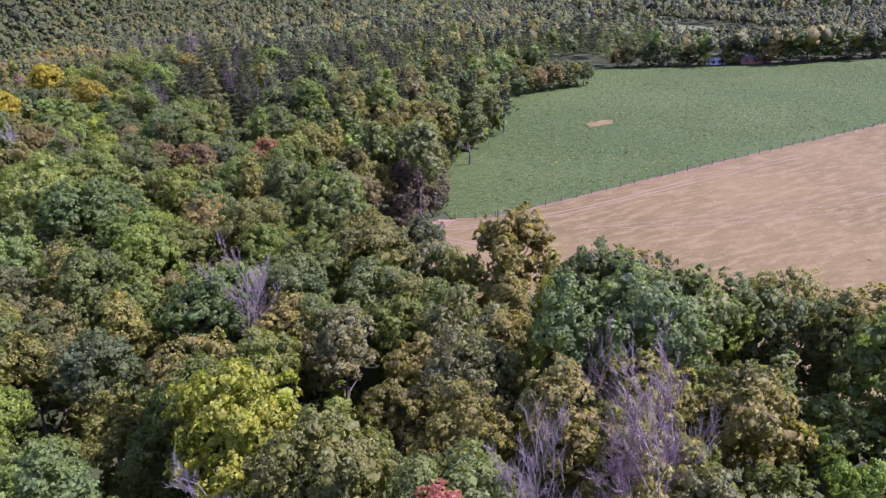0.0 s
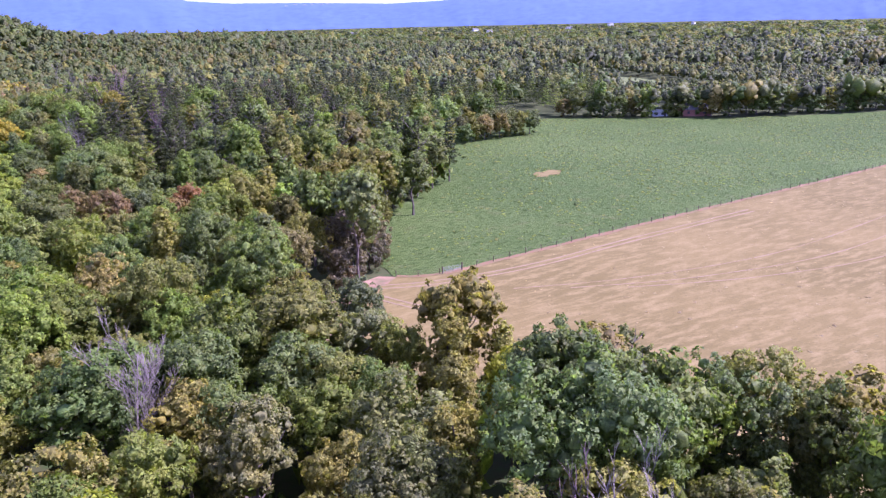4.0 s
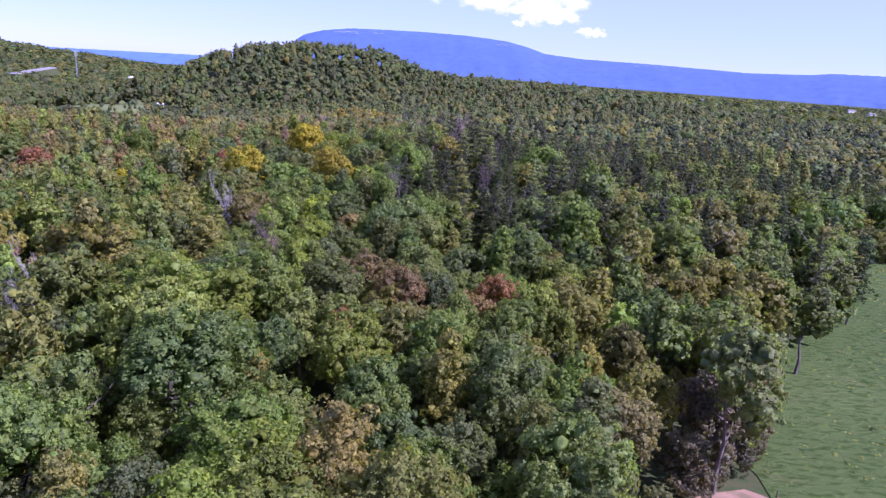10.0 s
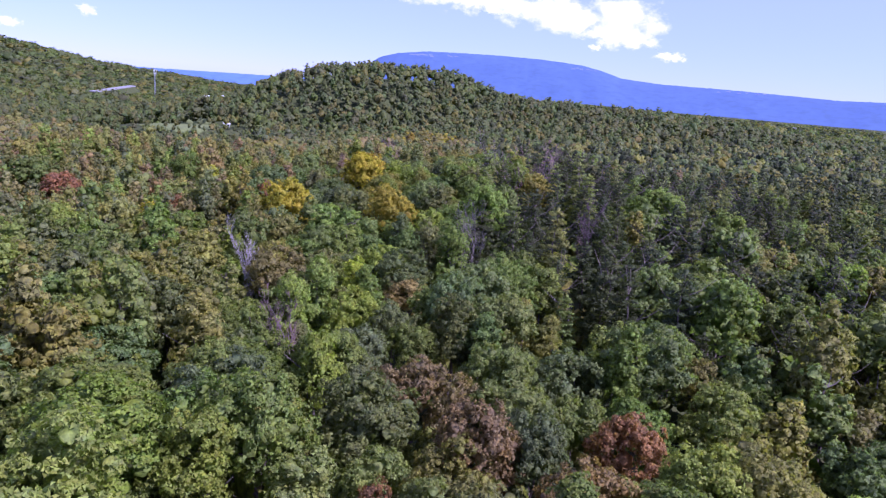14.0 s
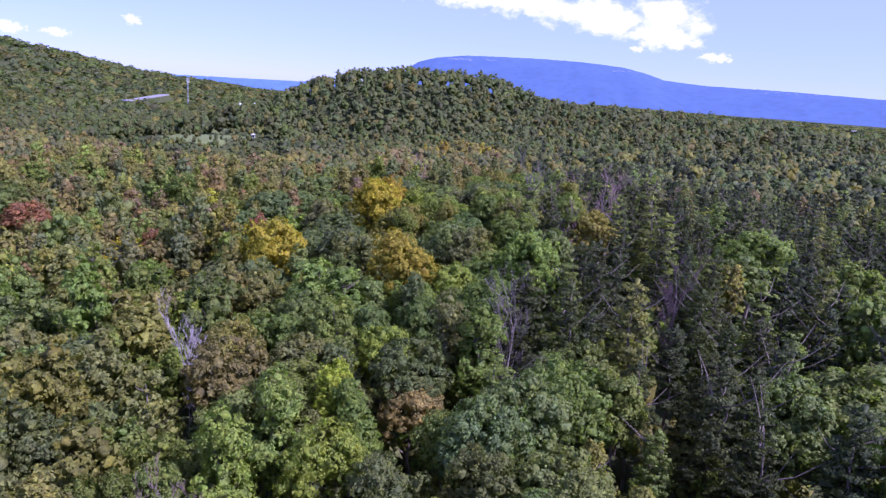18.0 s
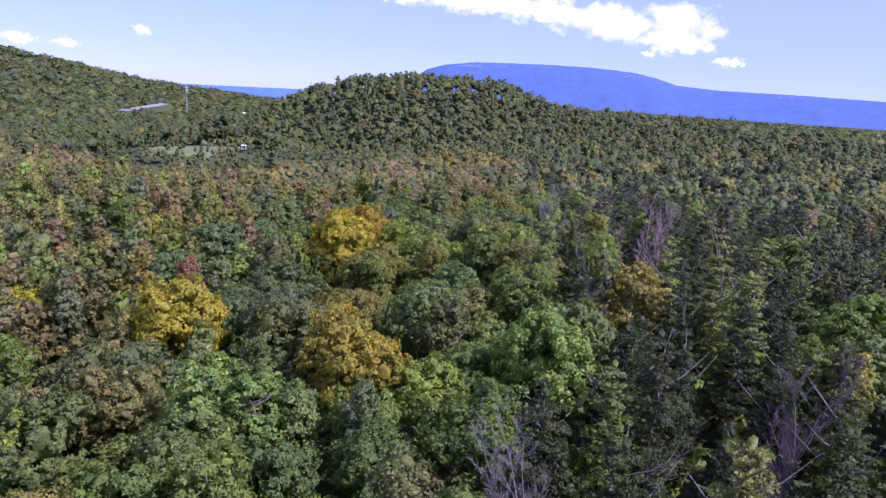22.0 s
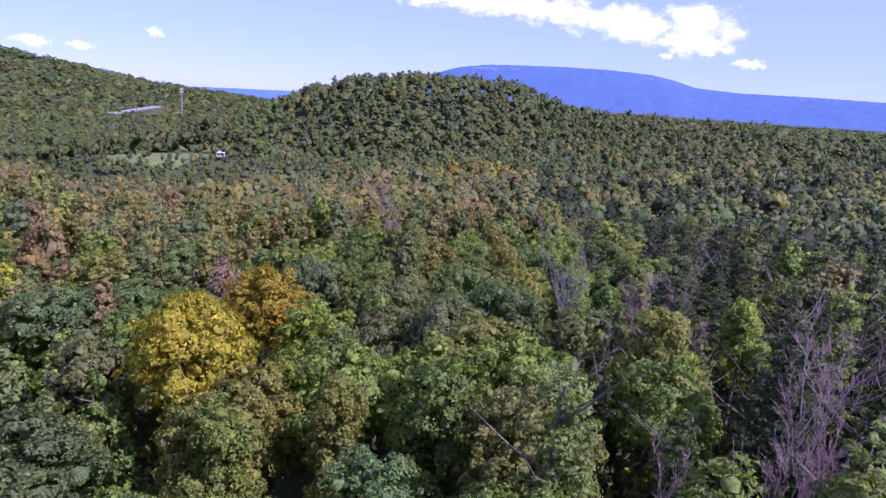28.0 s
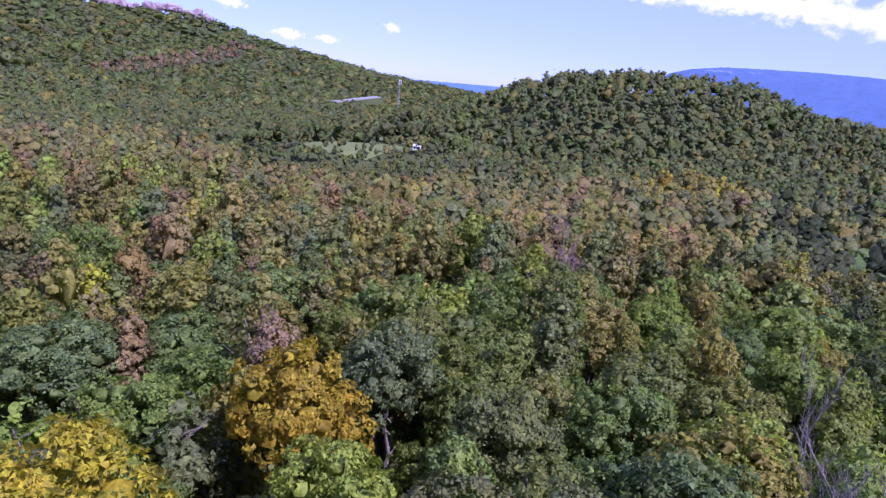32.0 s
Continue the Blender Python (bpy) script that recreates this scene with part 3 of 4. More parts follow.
def tree(x, y, kind, tone, scale=1.0, tall=1.0, near=True, pale=False, rng=RNG, sink=0.0):
    """A living tree: trunk and crown."""
    name, shape = kind_of(kind, tone)
    e = new(name)
    e.empty_display_size = 0.5
    z = float(height(x, y))
    e.matrix_basis = pose(x, y, z - sink, 0, 0, rng.uniform(0, 360)) @ Matrix.Diagonal((scale, scale, scale * tall, 1))
    tagged(e, WORDS[tone] + " " + shape + (" on white limbs" if pale else ""), "tree" if kind != "bush" else "shrub", "forest trees")
    part("trunk", (PALE_TRUNKS if pale else TRUNKS[kind])[int(rng.integers(2))], None, e)
    c = part("crown", (NEAR if near else MIDDLE)[kind][int(rng.integers(KINDS[kind]))], None, e)
    k = rng.uniform(0.82, 1.2)
    g = GREENS[tone]
    c.color = (g[0] * k * rng.uniform(0.9, 1.12), g[1] * k, g[2] * k * rng.uniform(0.8, 1.25), 1)
    return e


def bare_tree(x, y, tone="grey", scale=1.0, tall=1.0, rng=RNG):
    e = new("bare_tree")
    e.empty_display_size = 0.5
    e.matrix_basis = pose(x, y, float(height(x, y)), 0, 0, rng.uniform(0, 360)) @ Matrix.Diagonal((scale, scale, scale * tall, 1))
    word = {"grey": "leafless grey tree with fine bare twigs", "pink": "leafless pinkish-purple tree with dense fine twigs", "white": "dead white-limbed tree without leaves"}[tone]
    tagged(e, word, "tree", "bare trees")
    limbs, twigs = BARE_MESH[tone][int(rng.integers(len(BARES)))]
    part("trunk", limbs, None, e)
    tagged(part("twig_mass", twigs, None, e), kind="stuff")
    return e


def free_spot(x, y, margin):
    for poly in FIELDS:
        if inside(poly, x, y):
            return False
    if margin:
        if (np.hypot(TAKEN[:, 0] - x, TAKEN[:, 1] - y) < TAKEN[:, 2] + margin).any():
            return False
    return True


# Trees that stand out, at their own places.
MARKED = [
    (-28.5, 277, "broad", "yellow", 1.3, 0), (-30, 298, "broad", "gold", 1.25, 0), (-13.3, 232, "broad", "orange", 1.2, 0), (-18, 227, "broad", "gold", 0.6, 0),
    (-38.6, 243, "broad", "gold", 1.25, 1), (-84, 268, "broad", "yellow", 0.8, 0), (-71.4, 245, "broad", "yellow", 0.8, 0), (-28, 205, "broad", "olive", 0.9, 0),
    (54, 179, "narrow", "olive", 1.0, 0), (5.2, 128.6, "broad", "fresh", 1.0, 0), (-17, 129, "broad", "fresh", 1.35, 0), (3.9, 49.5, "broad", "lime", 1.12, 0),
    (14.1, 32.5, "narrow", "red", 0.95, 0), (36.5, 50, "broad", "blue", 1.17, 0), (42, 54.5, "broad", "blue", 1.17, 0), (42.5, 48, "broad", "blue", 1.17, 0), (-41, 306, "narrow", "beige", 1.05, 0), (-54, 272, "narrow", "russet", 0.9, 0),
]
MARKED_2 = [
    (24, 155, "broad", "russet", 0.85, 0), (2, 163, "broad", "brown", 0.9, 0), (52, 130, "broad", "plum", 0.72, 0), (55, 134, "broad", "plum", 0.66, 0),
    (47, 130, "broad", "plum", 0.72, 0), (60, 143, "broad", "olive", 0.62, 0), (6.1, 232, "broad", "fresh", 1.1, 0), (10, 152, "broad", "brown", 0.95, 0),
    (-104, 330, "broad", "fresh", 1.1, 0), (36, 113, "bush", "fresh", 1.0, 0), (-60, 165, "broad", "russet", 0.8, 0),
]
STANDING = {
    ('broad', 'blue'): [(22.3, 132, 0.93), (41.8, 200, 1.5), (14.4, 123.2, 0.85), (21, 125.9, 1.06), (8.3, 122.8, 0.74), (54.8, 154.6, 0.76), (-5.6, 133.4, 0.83), (-32.3, 162.7, 0.99), (-1.3, 153.3, 1.11), (29.2, 173, 1.14), (35.1, 199, 1.05), (-129.1, 284.6, 1.5), (4.8, 186.6, 0.96), (-33.6, 177.6, 0.98), (-34, 262.5, 1.31), (-34.2, 251.7, 1.03), (-6.2, 260.5, 0.99), (-11.6, 257.1, 0.76), (-62.4, 298.9, 1.42), (-56.6, 324.3, 1.49), (-9, 319.9, 1.15), (-23.6, 319.4, 1.01), (-56.9, 310.7, 1.37), (5.1, 354.5, 1.5), (-56.5, 390.2, 1.18)],
    ('broad', 'brown'): [(19.3, 144.6, 0.92)],
    ('broad', 'dusk'): [(63, 42.9, 0.7), (28.6, 54.9, 0.84), (-7.2, 69.3, 0.89), (45.7, 38.4, 0.85), (28.9, 45.6, 0.6), (-8.5, 97.4, 0.61), (15, 153, 0.79), (57.8, 165.2, 0.82), (5.2, 180.8, 0.95), (-3.1, 180.9, 0.81), (-44.7, 285.6, 1.04), (-16, 303.7, 1.04)],
    ('broad', 'fresh'): [(13, 93.7, 0.86), (-12.2, 53.7, 0.73), (45.7, 26.5, 0.62), (15.6, 81.8, 0.81), (-26, 147.3, 1.44), (-21.2, 141.7, 1.38), (-17, 142.4, 0.81), (29.6, 146.9, 0.94), (46.1, 204.7, 0.89), (-51.8, 175.3, 0.89), (-59.6, 237.1, 0.83), (47.3, 196.8, 0.67), (-34.6, 247.7, 0.6), (-10.6, 227.2, 0.87), (4.9, 238.1, 0.78)],
    ('broad', 'lime'): [(43, 63.8, 0.64), (19.8, 100.2, 0.6), (2.9, 134.1, 0.7)],
    ('broad', 'mid'): [(2.7, 98.7, 1.18), (8.1, 78.1, 0.99), (-3.5, 88.1, 0.97), (14.3, 46.8, 0.6), (38.8, 28.1, 0.77), (-3, 110.7, 1.23), (-7.8, 91.1, 1.14), (4.3, 77.3, 1.27), (-10.1, 118.4, 1.46), (30.5, 141.9, 0.83), (-1.1, 115, 0.92), (-11.4, 131.2, 0.85), (-24.5, 173.3, 0.76), (44.5, 250.4, 1.43), (26.7, 179.2, 0.79), (-46.3, 302.6, 1.2), (-37, 268.3, 1.03), (-66.3, 300.8, 1.18), (-47.2, 295.3, 1.1), (-47.7, 325.5, 0.76)],
    ('broad', 'olive'): [(25.8, 83.2, 1.27), (36, 77, 0.7), (63.2, 50.3, 0.95), (-15.2, 78.2, 0.77), (5.3, 44.1, 0.62), (20.6, 36.5, 0.61), (22.7, 60.1, 0.64), (39.4, 126.4, 0.79), (60.8, 231.4, 1.04), (-43.5, 241.2, 1.11), (-32.9, 226.2, 1.02), (-28.8, 228.2, 0.74), (-36.6, 326.7, 0.92), (-62.8, 351.7, 0.84)],
    ('broad', 'plum'): [(-36.3, 319.5, 0.91)],
    ('broad', 'russet'): [(2.6, 141.2, 0.6), (-117.1, 279.8, 1.3), (-80.2, 275.4, 0.82)],
    ('broad', 'tan'): [(16, 64.4, 0.94), (-11.7, 86.4, 0.86), (-11, 77.4, 0.69), (7.5, 161.9, 0.75)],
    ('narrow', 'blue'): [(81.5, 159.9, 1.36)],
    ('narrow', 'fresh'): [(-15.1, 186.5, 1.05), (-17, 179.8, 1.02), (-24, 222.4, 1.35), (-19.1, 222.9, 1.35), (-5.6, 270.6, 0.95), (-0.3, 270.7, 0.79), (1.7, 323.9, 1.25)],
    ('narrow', 'lime'): [(-11.6, 192.6, 1.09), (-90.8, 322.6, 0.99)],
    ('narrow', 'mid'): [(-15.9, 224.9, 1.06), (-8.9, 332.3, 1.1)],
    ('narrow', 'olive'): [(39.2, 70.5, 1.07), (64.6, 63.2, 0.74), (61, 141.6, 1.37), (-78.5, 323.7, 0.95)],
}
BARE_AT = [(25.6, 28, "pink", 1.25), (28, 31, "grey", 1.2), (23, 31.5, "grey", 1.15), (-2.2, 43.9, "white", 0.95), (6.1, 70.3, "grey", 1.25), (-39.6, 143.7, "white", 0.9), (-43, 140, "white", 0.9),
           (-14, 166, "pink", 0.95), (4.1, 208, "grey", 1.05), (-30, 198, "white", 0.95), (6.6, 291, "grey", 1.12), (-0.3, 272, "grey", 1.0), (14.5, 297, "pink", 1.08), (17, 293, "pink", 1.0),
           (13.3, 249, "pink", 1.0), (21, 267, "pink", 1.08), (26.7, 223, "pink", 1.05), (-34, 381, "pink", 1.1)]
LINE = [(0, 15), (6, 40), (10, 90), (6, 200), (0, 330)]

taken = []
for x, y, kind, tone, s, pale in MARKED + MARKED_2:
    tree(x, y, kind, tone, s, 1.12 if s < 1.18 else 1.08, True, bool(pale))
    taken.append((x, y, (5.4 if s < 1.18 else 6.2) * s if kind == "broad" else 2.6 * s))
for (kind, tone), rows in STANDING.items():
    for x, y, s in rows:
        if free_spot(x, y, 0) and all(math.hypot(x - t[0], y - t[1]) > 0.62 * t[2] for t in taken):
            tree(x, y, kind, tone, s, float(RNG.uniform(0.95, 1.08)) / s ** 0.6, to_line(LINE, x, y)[0] < 70)
            taken.append((x, y, 3.5 * s if kind == "broad" else 2.1 * s))
for x, y, tone, s in BARE_AT:
    bare_tree(x, y, tone, s)
    taken.append((x, y, 2.6))
TAKEN = np.array(taken)


def pick_tone(x, y, rng):
    """The kind and tint of a tree by where in the woods it stands."""
    u = rng.uniform()
    piney = smooth(-6, 22, x - 0.02 * (y - 200)) * smooth(165, 215, y) * 0.86 * (1 - 0.55 * smooth(45, 85, x) * smooth(280, 230, y))
    thin = smooth(-35, -75, x) * smooth(180, 260, y) * 0.75 + smooth(320, 370, y) * 0.6
    if u < piney:
        return "pine", rng.choice(["pine", "pine", "pine", "pine", "dusk", "pine", "mid"])
    u = rng.uniform()
    if u < thin:
        return "narrow", rng.choice(["olive", "tan", "dusk", "olive", "tan", "olive", "fresh", "brown", "dusk"])
    if rng.uniform() < 0.28:
        return "narrow", rng.choice(["mid", "olive", "fresh", "dusk", "mid", "olive"])
    return "broad", rng.choice(["blue", "blue", "mid", "mid", "fresh", "olive", "dusk", "tan", "olive", "blue", "mid", "dusk", "mid", "olive"])


# The woods under and beside the flight: one tree after another, the nearest with the most leaves.
spots = []
STEP = 7.1
for iy, y0 in enumerate(np.arange(12, 430, STEP)):
    for x0 in np.arange(-330, 330, STEP):
        x, y = x0 + RNG.uniform(-2.4, 2.4) + (iy % 2) * STEP / 2, y0 + RNG.uniform(-2.4, 2.4)
        if x < -45 - 0.72 * y or x > 62 + 0.62 * y:
            continue
        if y > 330 and abs(x) > 0.5 * y:
            continue
        if free_spot(x, y, 0.3):
            spots.append((x, y))
spots = np.array(spots)
dist = to_line(LINE, spots[:, 0], spots[:, 1])[0]
order = np.argsort(dist)
counts = {}
later = []
for n, i in enumerate(order):
    x, y = spots[i]
    kind, tone = pick_tone(x, y, RNG)
    s = float(RNG.uniform(0.78, 1.14)) * {"broad": 1.0, "narrow": 1.05, "pine": 1.04}[kind]
    name = kind_of(kind, tone)[0]
    if counts.get(name, 0) < 285 and dist[i] < 130:
        counts[name] = counts.get(name, 0) + 1
        tree(x, y, kind, tone, s, float(RNG.uniform(0.9, 1.12)), dist[i] < 33)
    else:
        later.append((x, y, kind, tone, s))


# ---- woods further off: joined trees ----
def template(kind, cards, size):
    return crown(kind, RNG, cards, 5, size, 22, 0.9, 0.45, 0.1).arrays()


def joined(name, places, templates, label):
    """Many trees as one mesh. places: x, y, z, kind, tint, size, height."""
    V, L, S, T, N, n = [], [], [], [], [], 0
    for x, y, z, kind, tint, s, tall in places:
        v, l, c, q = templates[kind][int(RNG.integers(len(templates[kind])))]
        a = RNG.uniform(0, 6.28)
        w = v * np.array([s, s, s * tall])
        V.append(np.stack([w[:, 0] * cos(a) - w[:, 1] * sin(a) + x, w[:, 0] * sin(a) + w[:, 1] * cos(a) + y, w[:, 2] + z], 1))
        N.append(np.stack([q[:, 0] * cos(a) - q[:, 1] * sin(a), q[:, 0] * sin(a) + q[:, 1] * cos(a), q[:, 2]], 1))
        L.append(l + n)
        S.append(c)
        T.append(np.tile(tint, (len(v), 1)))
        n += len(v)
    me = raw_mesh(name, np.concatenate(V), np.concatenate(L), np.concatenate(S), FAR_LEAF, np.concatenate(T), np.concatenate(N) if np.abs(N[0]).sum() > 0 else None)
    return tagged(part(name, me, None), label, "woods", kind="stuff")


def tint_of(tone, rng=RNG, vary=0.2):
    k = rng.uniform(1 - vary, 1 + vary)
    g = GREENS[tone]
    return np.array([g[0] * k * rng.uniform(0.9, 1.12), g[1] * k, g[2] * k * rng.uniform(0.8, 1.25)])


MID_T = {k: [template(k, {"broad": 150, "narrow": 110, "pine": 120}[k], 0.26) for _ in range(4)] for k in ("broad", "narrow", "pine")}
if later:
    la = np.array([(p[0], p[1]) for p in later])
    lz = height(la[:, 0], la[:, 1])
    joined("outer_woods", [(p[0], p[1], z, p[2], tint_of(p[3]), p[4], RNG.uniform(0.9, 1.12)) for p, z in zip(later, lz)], MID_T, "mixed green and tan woods beyond the nearer trees")

# Distant woods: bigger steps further out.
FAR_T = {k: [crown(k, RNG, n, 3, 0.42, 6, 1.25, 0.3, 0.6).arrays() for _ in range(8)] for k, n in (("broad", 22), ("narrow", 18))}
HORIZON_T = {"broad": [crown("broad", RNG, 16, 3, 0.9, 2, 1.35, 0.35, 0.5).arrays() for _ in range(6)]}
LOW_BELT = [(205, 275), (310, 220), (440, 182), (500, 270), (350, 480), (280, 315)]
LOW_GROWTH = [(-280, 580), (-268, 540), (-190, 425), (-125, 480), (-185, 615)]
near_far, far_far = [], []
r = 230.0
while r < 3400:
    grow_ = 1 + max(0, r - 620) / 560
    step = (6.8 if r < 800 else 8.4) * grow_
    for az in np.arange(-72, 78, math.degrees(step / r)):
        rr, aa = r + RNG.uniform(-0.75, 0.75) * step, az + RNG.uniform(-0.75, 0.75) * math.degrees(step / r)
        x, y, _ = polar(aa, rr, 0, (0.0, 130.0))
        if y < 425 and -45 - 0.72 * y < x < 62 + 0.62 * y and not (y > 330 and abs(x) > 0.5 * y):
            continue
        if -20 < aa < -3 and y > 222 and math.hypot(x - 4, y - 222) > np.interp(aa, [-22, -8, 3, 33], [640, 700, 755, 880]):
            continue
        if not free_spot(x, y, 0):
            continue
        (near_far if rr < 800 else far_far).append((x, y, grow_))
        if rr < 800 and (inside(LOW_GROWTH, x, y) or inside(LOW_BELT, x, y)):
            for _ in range(2):
                xx, yy = x + RNG.uniform(-4.5, 4.5), y + RNG.uniform(-4.5, 4.5)
                if free_spot(xx, yy, 0):
                    near_far.append((xx, yy, 1.0))
    r += step * 0.92


DEAD_BAND = [(-800, 830), (-900, 1015), (-1000, 1190), (-1100, 1370)]


def grown(rows, kinds):
    a = np.array(rows)
    z = height(a[:, 0], a[:, 1])
    hd, _ = to_line(HILL_CREST, a[:, 0], a[:, 1])
    scar, _ = to_line(DEAD_BAND, a[:, 0], a[:, 1])
    out = []
    for (x, y, g), zz, d in zip(rows, z, hd):
        if scar[len(out)] < 28:
            out.append((x, y, zz, kinds[0], tint_of("brown" if len(out) % 2 else "beige") * 0.8, g * 0.55, 0.9))
            continue
        # Hill and mountainside tones lean blue-grey: distance haze put into the leaf colour.
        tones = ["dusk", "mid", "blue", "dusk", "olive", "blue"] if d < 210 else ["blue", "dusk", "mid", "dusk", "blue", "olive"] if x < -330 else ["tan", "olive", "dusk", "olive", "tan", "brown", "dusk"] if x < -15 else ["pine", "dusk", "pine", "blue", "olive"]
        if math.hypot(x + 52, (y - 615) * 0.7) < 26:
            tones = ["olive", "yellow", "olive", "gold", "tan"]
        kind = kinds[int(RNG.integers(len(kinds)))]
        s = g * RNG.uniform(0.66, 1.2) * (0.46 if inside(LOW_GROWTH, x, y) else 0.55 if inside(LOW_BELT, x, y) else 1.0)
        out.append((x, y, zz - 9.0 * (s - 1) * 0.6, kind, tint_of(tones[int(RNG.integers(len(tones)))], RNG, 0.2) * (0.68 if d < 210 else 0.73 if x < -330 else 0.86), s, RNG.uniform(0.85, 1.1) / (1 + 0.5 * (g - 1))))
    return out


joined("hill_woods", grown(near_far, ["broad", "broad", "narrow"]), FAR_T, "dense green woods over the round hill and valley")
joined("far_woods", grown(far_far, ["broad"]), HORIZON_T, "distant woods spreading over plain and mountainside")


# ---- the wood's edge, the hedgerows ----
def along(pts, step, jitter=0.0, rng=RNG):
    """Places along a polyline, with the heading there."""
    out, left = [], 0.0
    for (ax, ay), (bx, by) in zip(pts[:-1], pts[1:]):
        ln = math.hypot(bx - ax, by - ay)
        d = left
        while d < ln:
            out.append((ax + (bx - ax) * d / ln + rng.uniform(-jitter, jitter), ay + (by - ay) * d / ln + rng.uniform(-jitter, jitter), math.atan2(by - ay, bx - ax)))
            d += step
        left = d - ln
    return out


EDGE_TONES = ["olive", "dusk", "mid", "blue", "olive", "tan", "mid"]
WEST_EDGE = [(57, 143), (64, 156), (73, 164), (95, 183), (101, 190), (114, 217), (125, 240), (143, 279), (184, 290)]
for x, y, _ in along(WEST_EDGE, 5.2, 1.2):
    tree(x - 3.4, y + 1.8, "edge", EDGE_TONES[int(RNG.integers(7))], float(RNG.uniform(0.75, 1.15)), float(RNG.uniform(0.95, 1.2)), y < 200, sink=1.4)
HAY_NEAR = [(70, 8), (64, 34), (64, 47), (57, 60), (47, 69), (38, 79), (32, 93), (28, 101)]
for x, y, _ in along(HAY_NEAR, 5.0, 1.0):
    tree(x - 2.5, y - 1.5, "edge", EDGE_TONES[int(RNG.integers(7))], float(RNG.uniform(0.85, 1.2)) * (1.0 if y < 56 else 0.62), float(RNG.uniform(1.15, 1.4)), True)
for x, y, tone, s in ((44, 123, "plum", 0.85), (48.5, 128, "plum", 0.9), (53, 131, "plum", 0.95), (40, 119, "dusk", 0.5), (56.5, 135, "plum", 0.9), (37, 114, "fresh", 0.45), (47, 126, "russet", 0.4)):
    tree(x, y, "edge", tone, s, 1.0, True, sink=1.3)
for x, y, _ in along([(138, 241), (151, 243), (164, 243), (173, 243)], 5.5, 1.0):
    tree(x, y + 3, "edge", EDGE_TONES[int(RNG.integers(7))], float(RNG.uniform(0.9, 1.2)), float(RNG.uniform(0.85, 1.05)), False, sink=1.5)
for x, y, _ in along([(143, 248), (157, 251), (170, 250)], 6.0, 1.2):
    tree(x, y + 3, "edge", "dusk", float(RNG.uniform(0.9, 1.2)), 0.95, False, sink=1.5)
FAR_LINE = [(209, 277), (237, 257), (266, 236), (290, 226), (318, 215), (370, 199), (432, 180)]
for x, y, _ in along(FAR_LINE, 7.0, 2.0):
    tree(x + 2, y + 4, "edge", ["blue", "mid", "dusk", "olive", "tan", "blue"][int(RNG.integers(6))], float(RNG.uniform(1.1, 1.6)), float(RNG.uniform(0.8, 1.0)), False, sink=2.5)
for x, y, s in ((284, 246, 1.2), (297, 241, 1.3)):
    tree(x, y, "edge", "russet" if s > 1.25 else "tan", s, 1.0, False)

# Undergrowth between the stems, too thick to count.
BUSH_T = {"bush": [crown("bush", RNG, 16, 4, 0.5, 5, 0.8).arrays() for _ in range(3)]}
under = []
for x, y in spots[dist < 115]:
    if RNG.uniform() < 0.95:
        under.append((x + RNG.uniform(-3, 3), y + RNG.uniform(-3, 3)))
under = np.array([u for u in under if free_spot(u[0], u[1], 0)])
uz = height(under[:, 0], under[:, 1])
joined("undergrowth", [(x, y, z - 0.4, "bush", tint_of(["olive", "mid", "dusk", "fresh"][int(RNG.integers(4))]), RNG.uniform(0.9, 1.8), RNG.uniform(0.9, 1.5)) for (x, y), z in zip(under, uz)],
       BUSH_T, "green undergrowth between the forest stems")

# ---- pasture tufts and stubble ----
def tuft_template(rng):
    """A low rounded clump of grass."""
    sh = Shape()
    for _ in range(2):
        c = np.array([rng.uniform(-0.5, 0.5), rng.uniform(-0.5, 0.5), 0.0])
        sh.add(c + (ICO_V + rng.uniform(-0.2, 0.2, ICO_V.shape)) * np.array([0.6, 0.45, 0.6]) * rng.uniform(0.6, 1.0), ICO_F, unit(ICO_V * np.array([0.6, 0.6, 1]) + np.array([0, 0, 0.7])))
    return sh.arrays()


TUFT_T = {"t": [tuft_template(RNG) for _ in range(5)]}


def scatter(poly, n, x0, x1, y0, y1):
    xs, ys = RNG.uniform(x0, x1, n * 4), RNG.uniform(y0, y1, n * 4)
    ok = inside(poly, xs, ys)
    return np.stack([xs[ok], ys[ok]], 1)[:n]


rows = []
for x, y in scatter(PASTURE_EDGE, 9000, 56, 420, 120, 300):
    if noise.noise((x * 0.035, y * 0.05, 3.0)) + RNG.uniform(-0.25, 0.25) < -0.12 or min(abs(y - 121 - 0.09 * max(0, x - 77)), 99) < 6:
        continue
    t = np.array([(0.125, 0.17, 0.024), (0.175, 0.21, 0.04), (0.052, 0.085, 0.012), (0.20, 0.20, 0.055)][int(RNG.choice(4, p=[0.35, 0.3, 0.27, 0.08]))])
    rows.append((x, y, 0.1, "t", t, RNG.uniform(0.3, 1.0), RNG.uniform(0.5, 0.9)))
joined("pasture_tufts", rows, TUFT_T, "tufts of taller grass on the pasture")["category"] = "grass"
rows = [(x, y, 0.13, "t", np.array([(0.25, 0.19, 0.095), (0.21, 0.165, 0.08), (0.30, 0.23, 0.13)][int(RNG.integers(3))]), RNG.uniform(0.3, 0.7), RNG.uniform(0.25, 0.4))
        for x, y in scatter(HAY_EDGE, 2200, 34, 300, -20, 165)]
joined("hay_stubble", rows, TUFT_T, "pale dry stubble left on the mown hay field")["category"] = "grass"


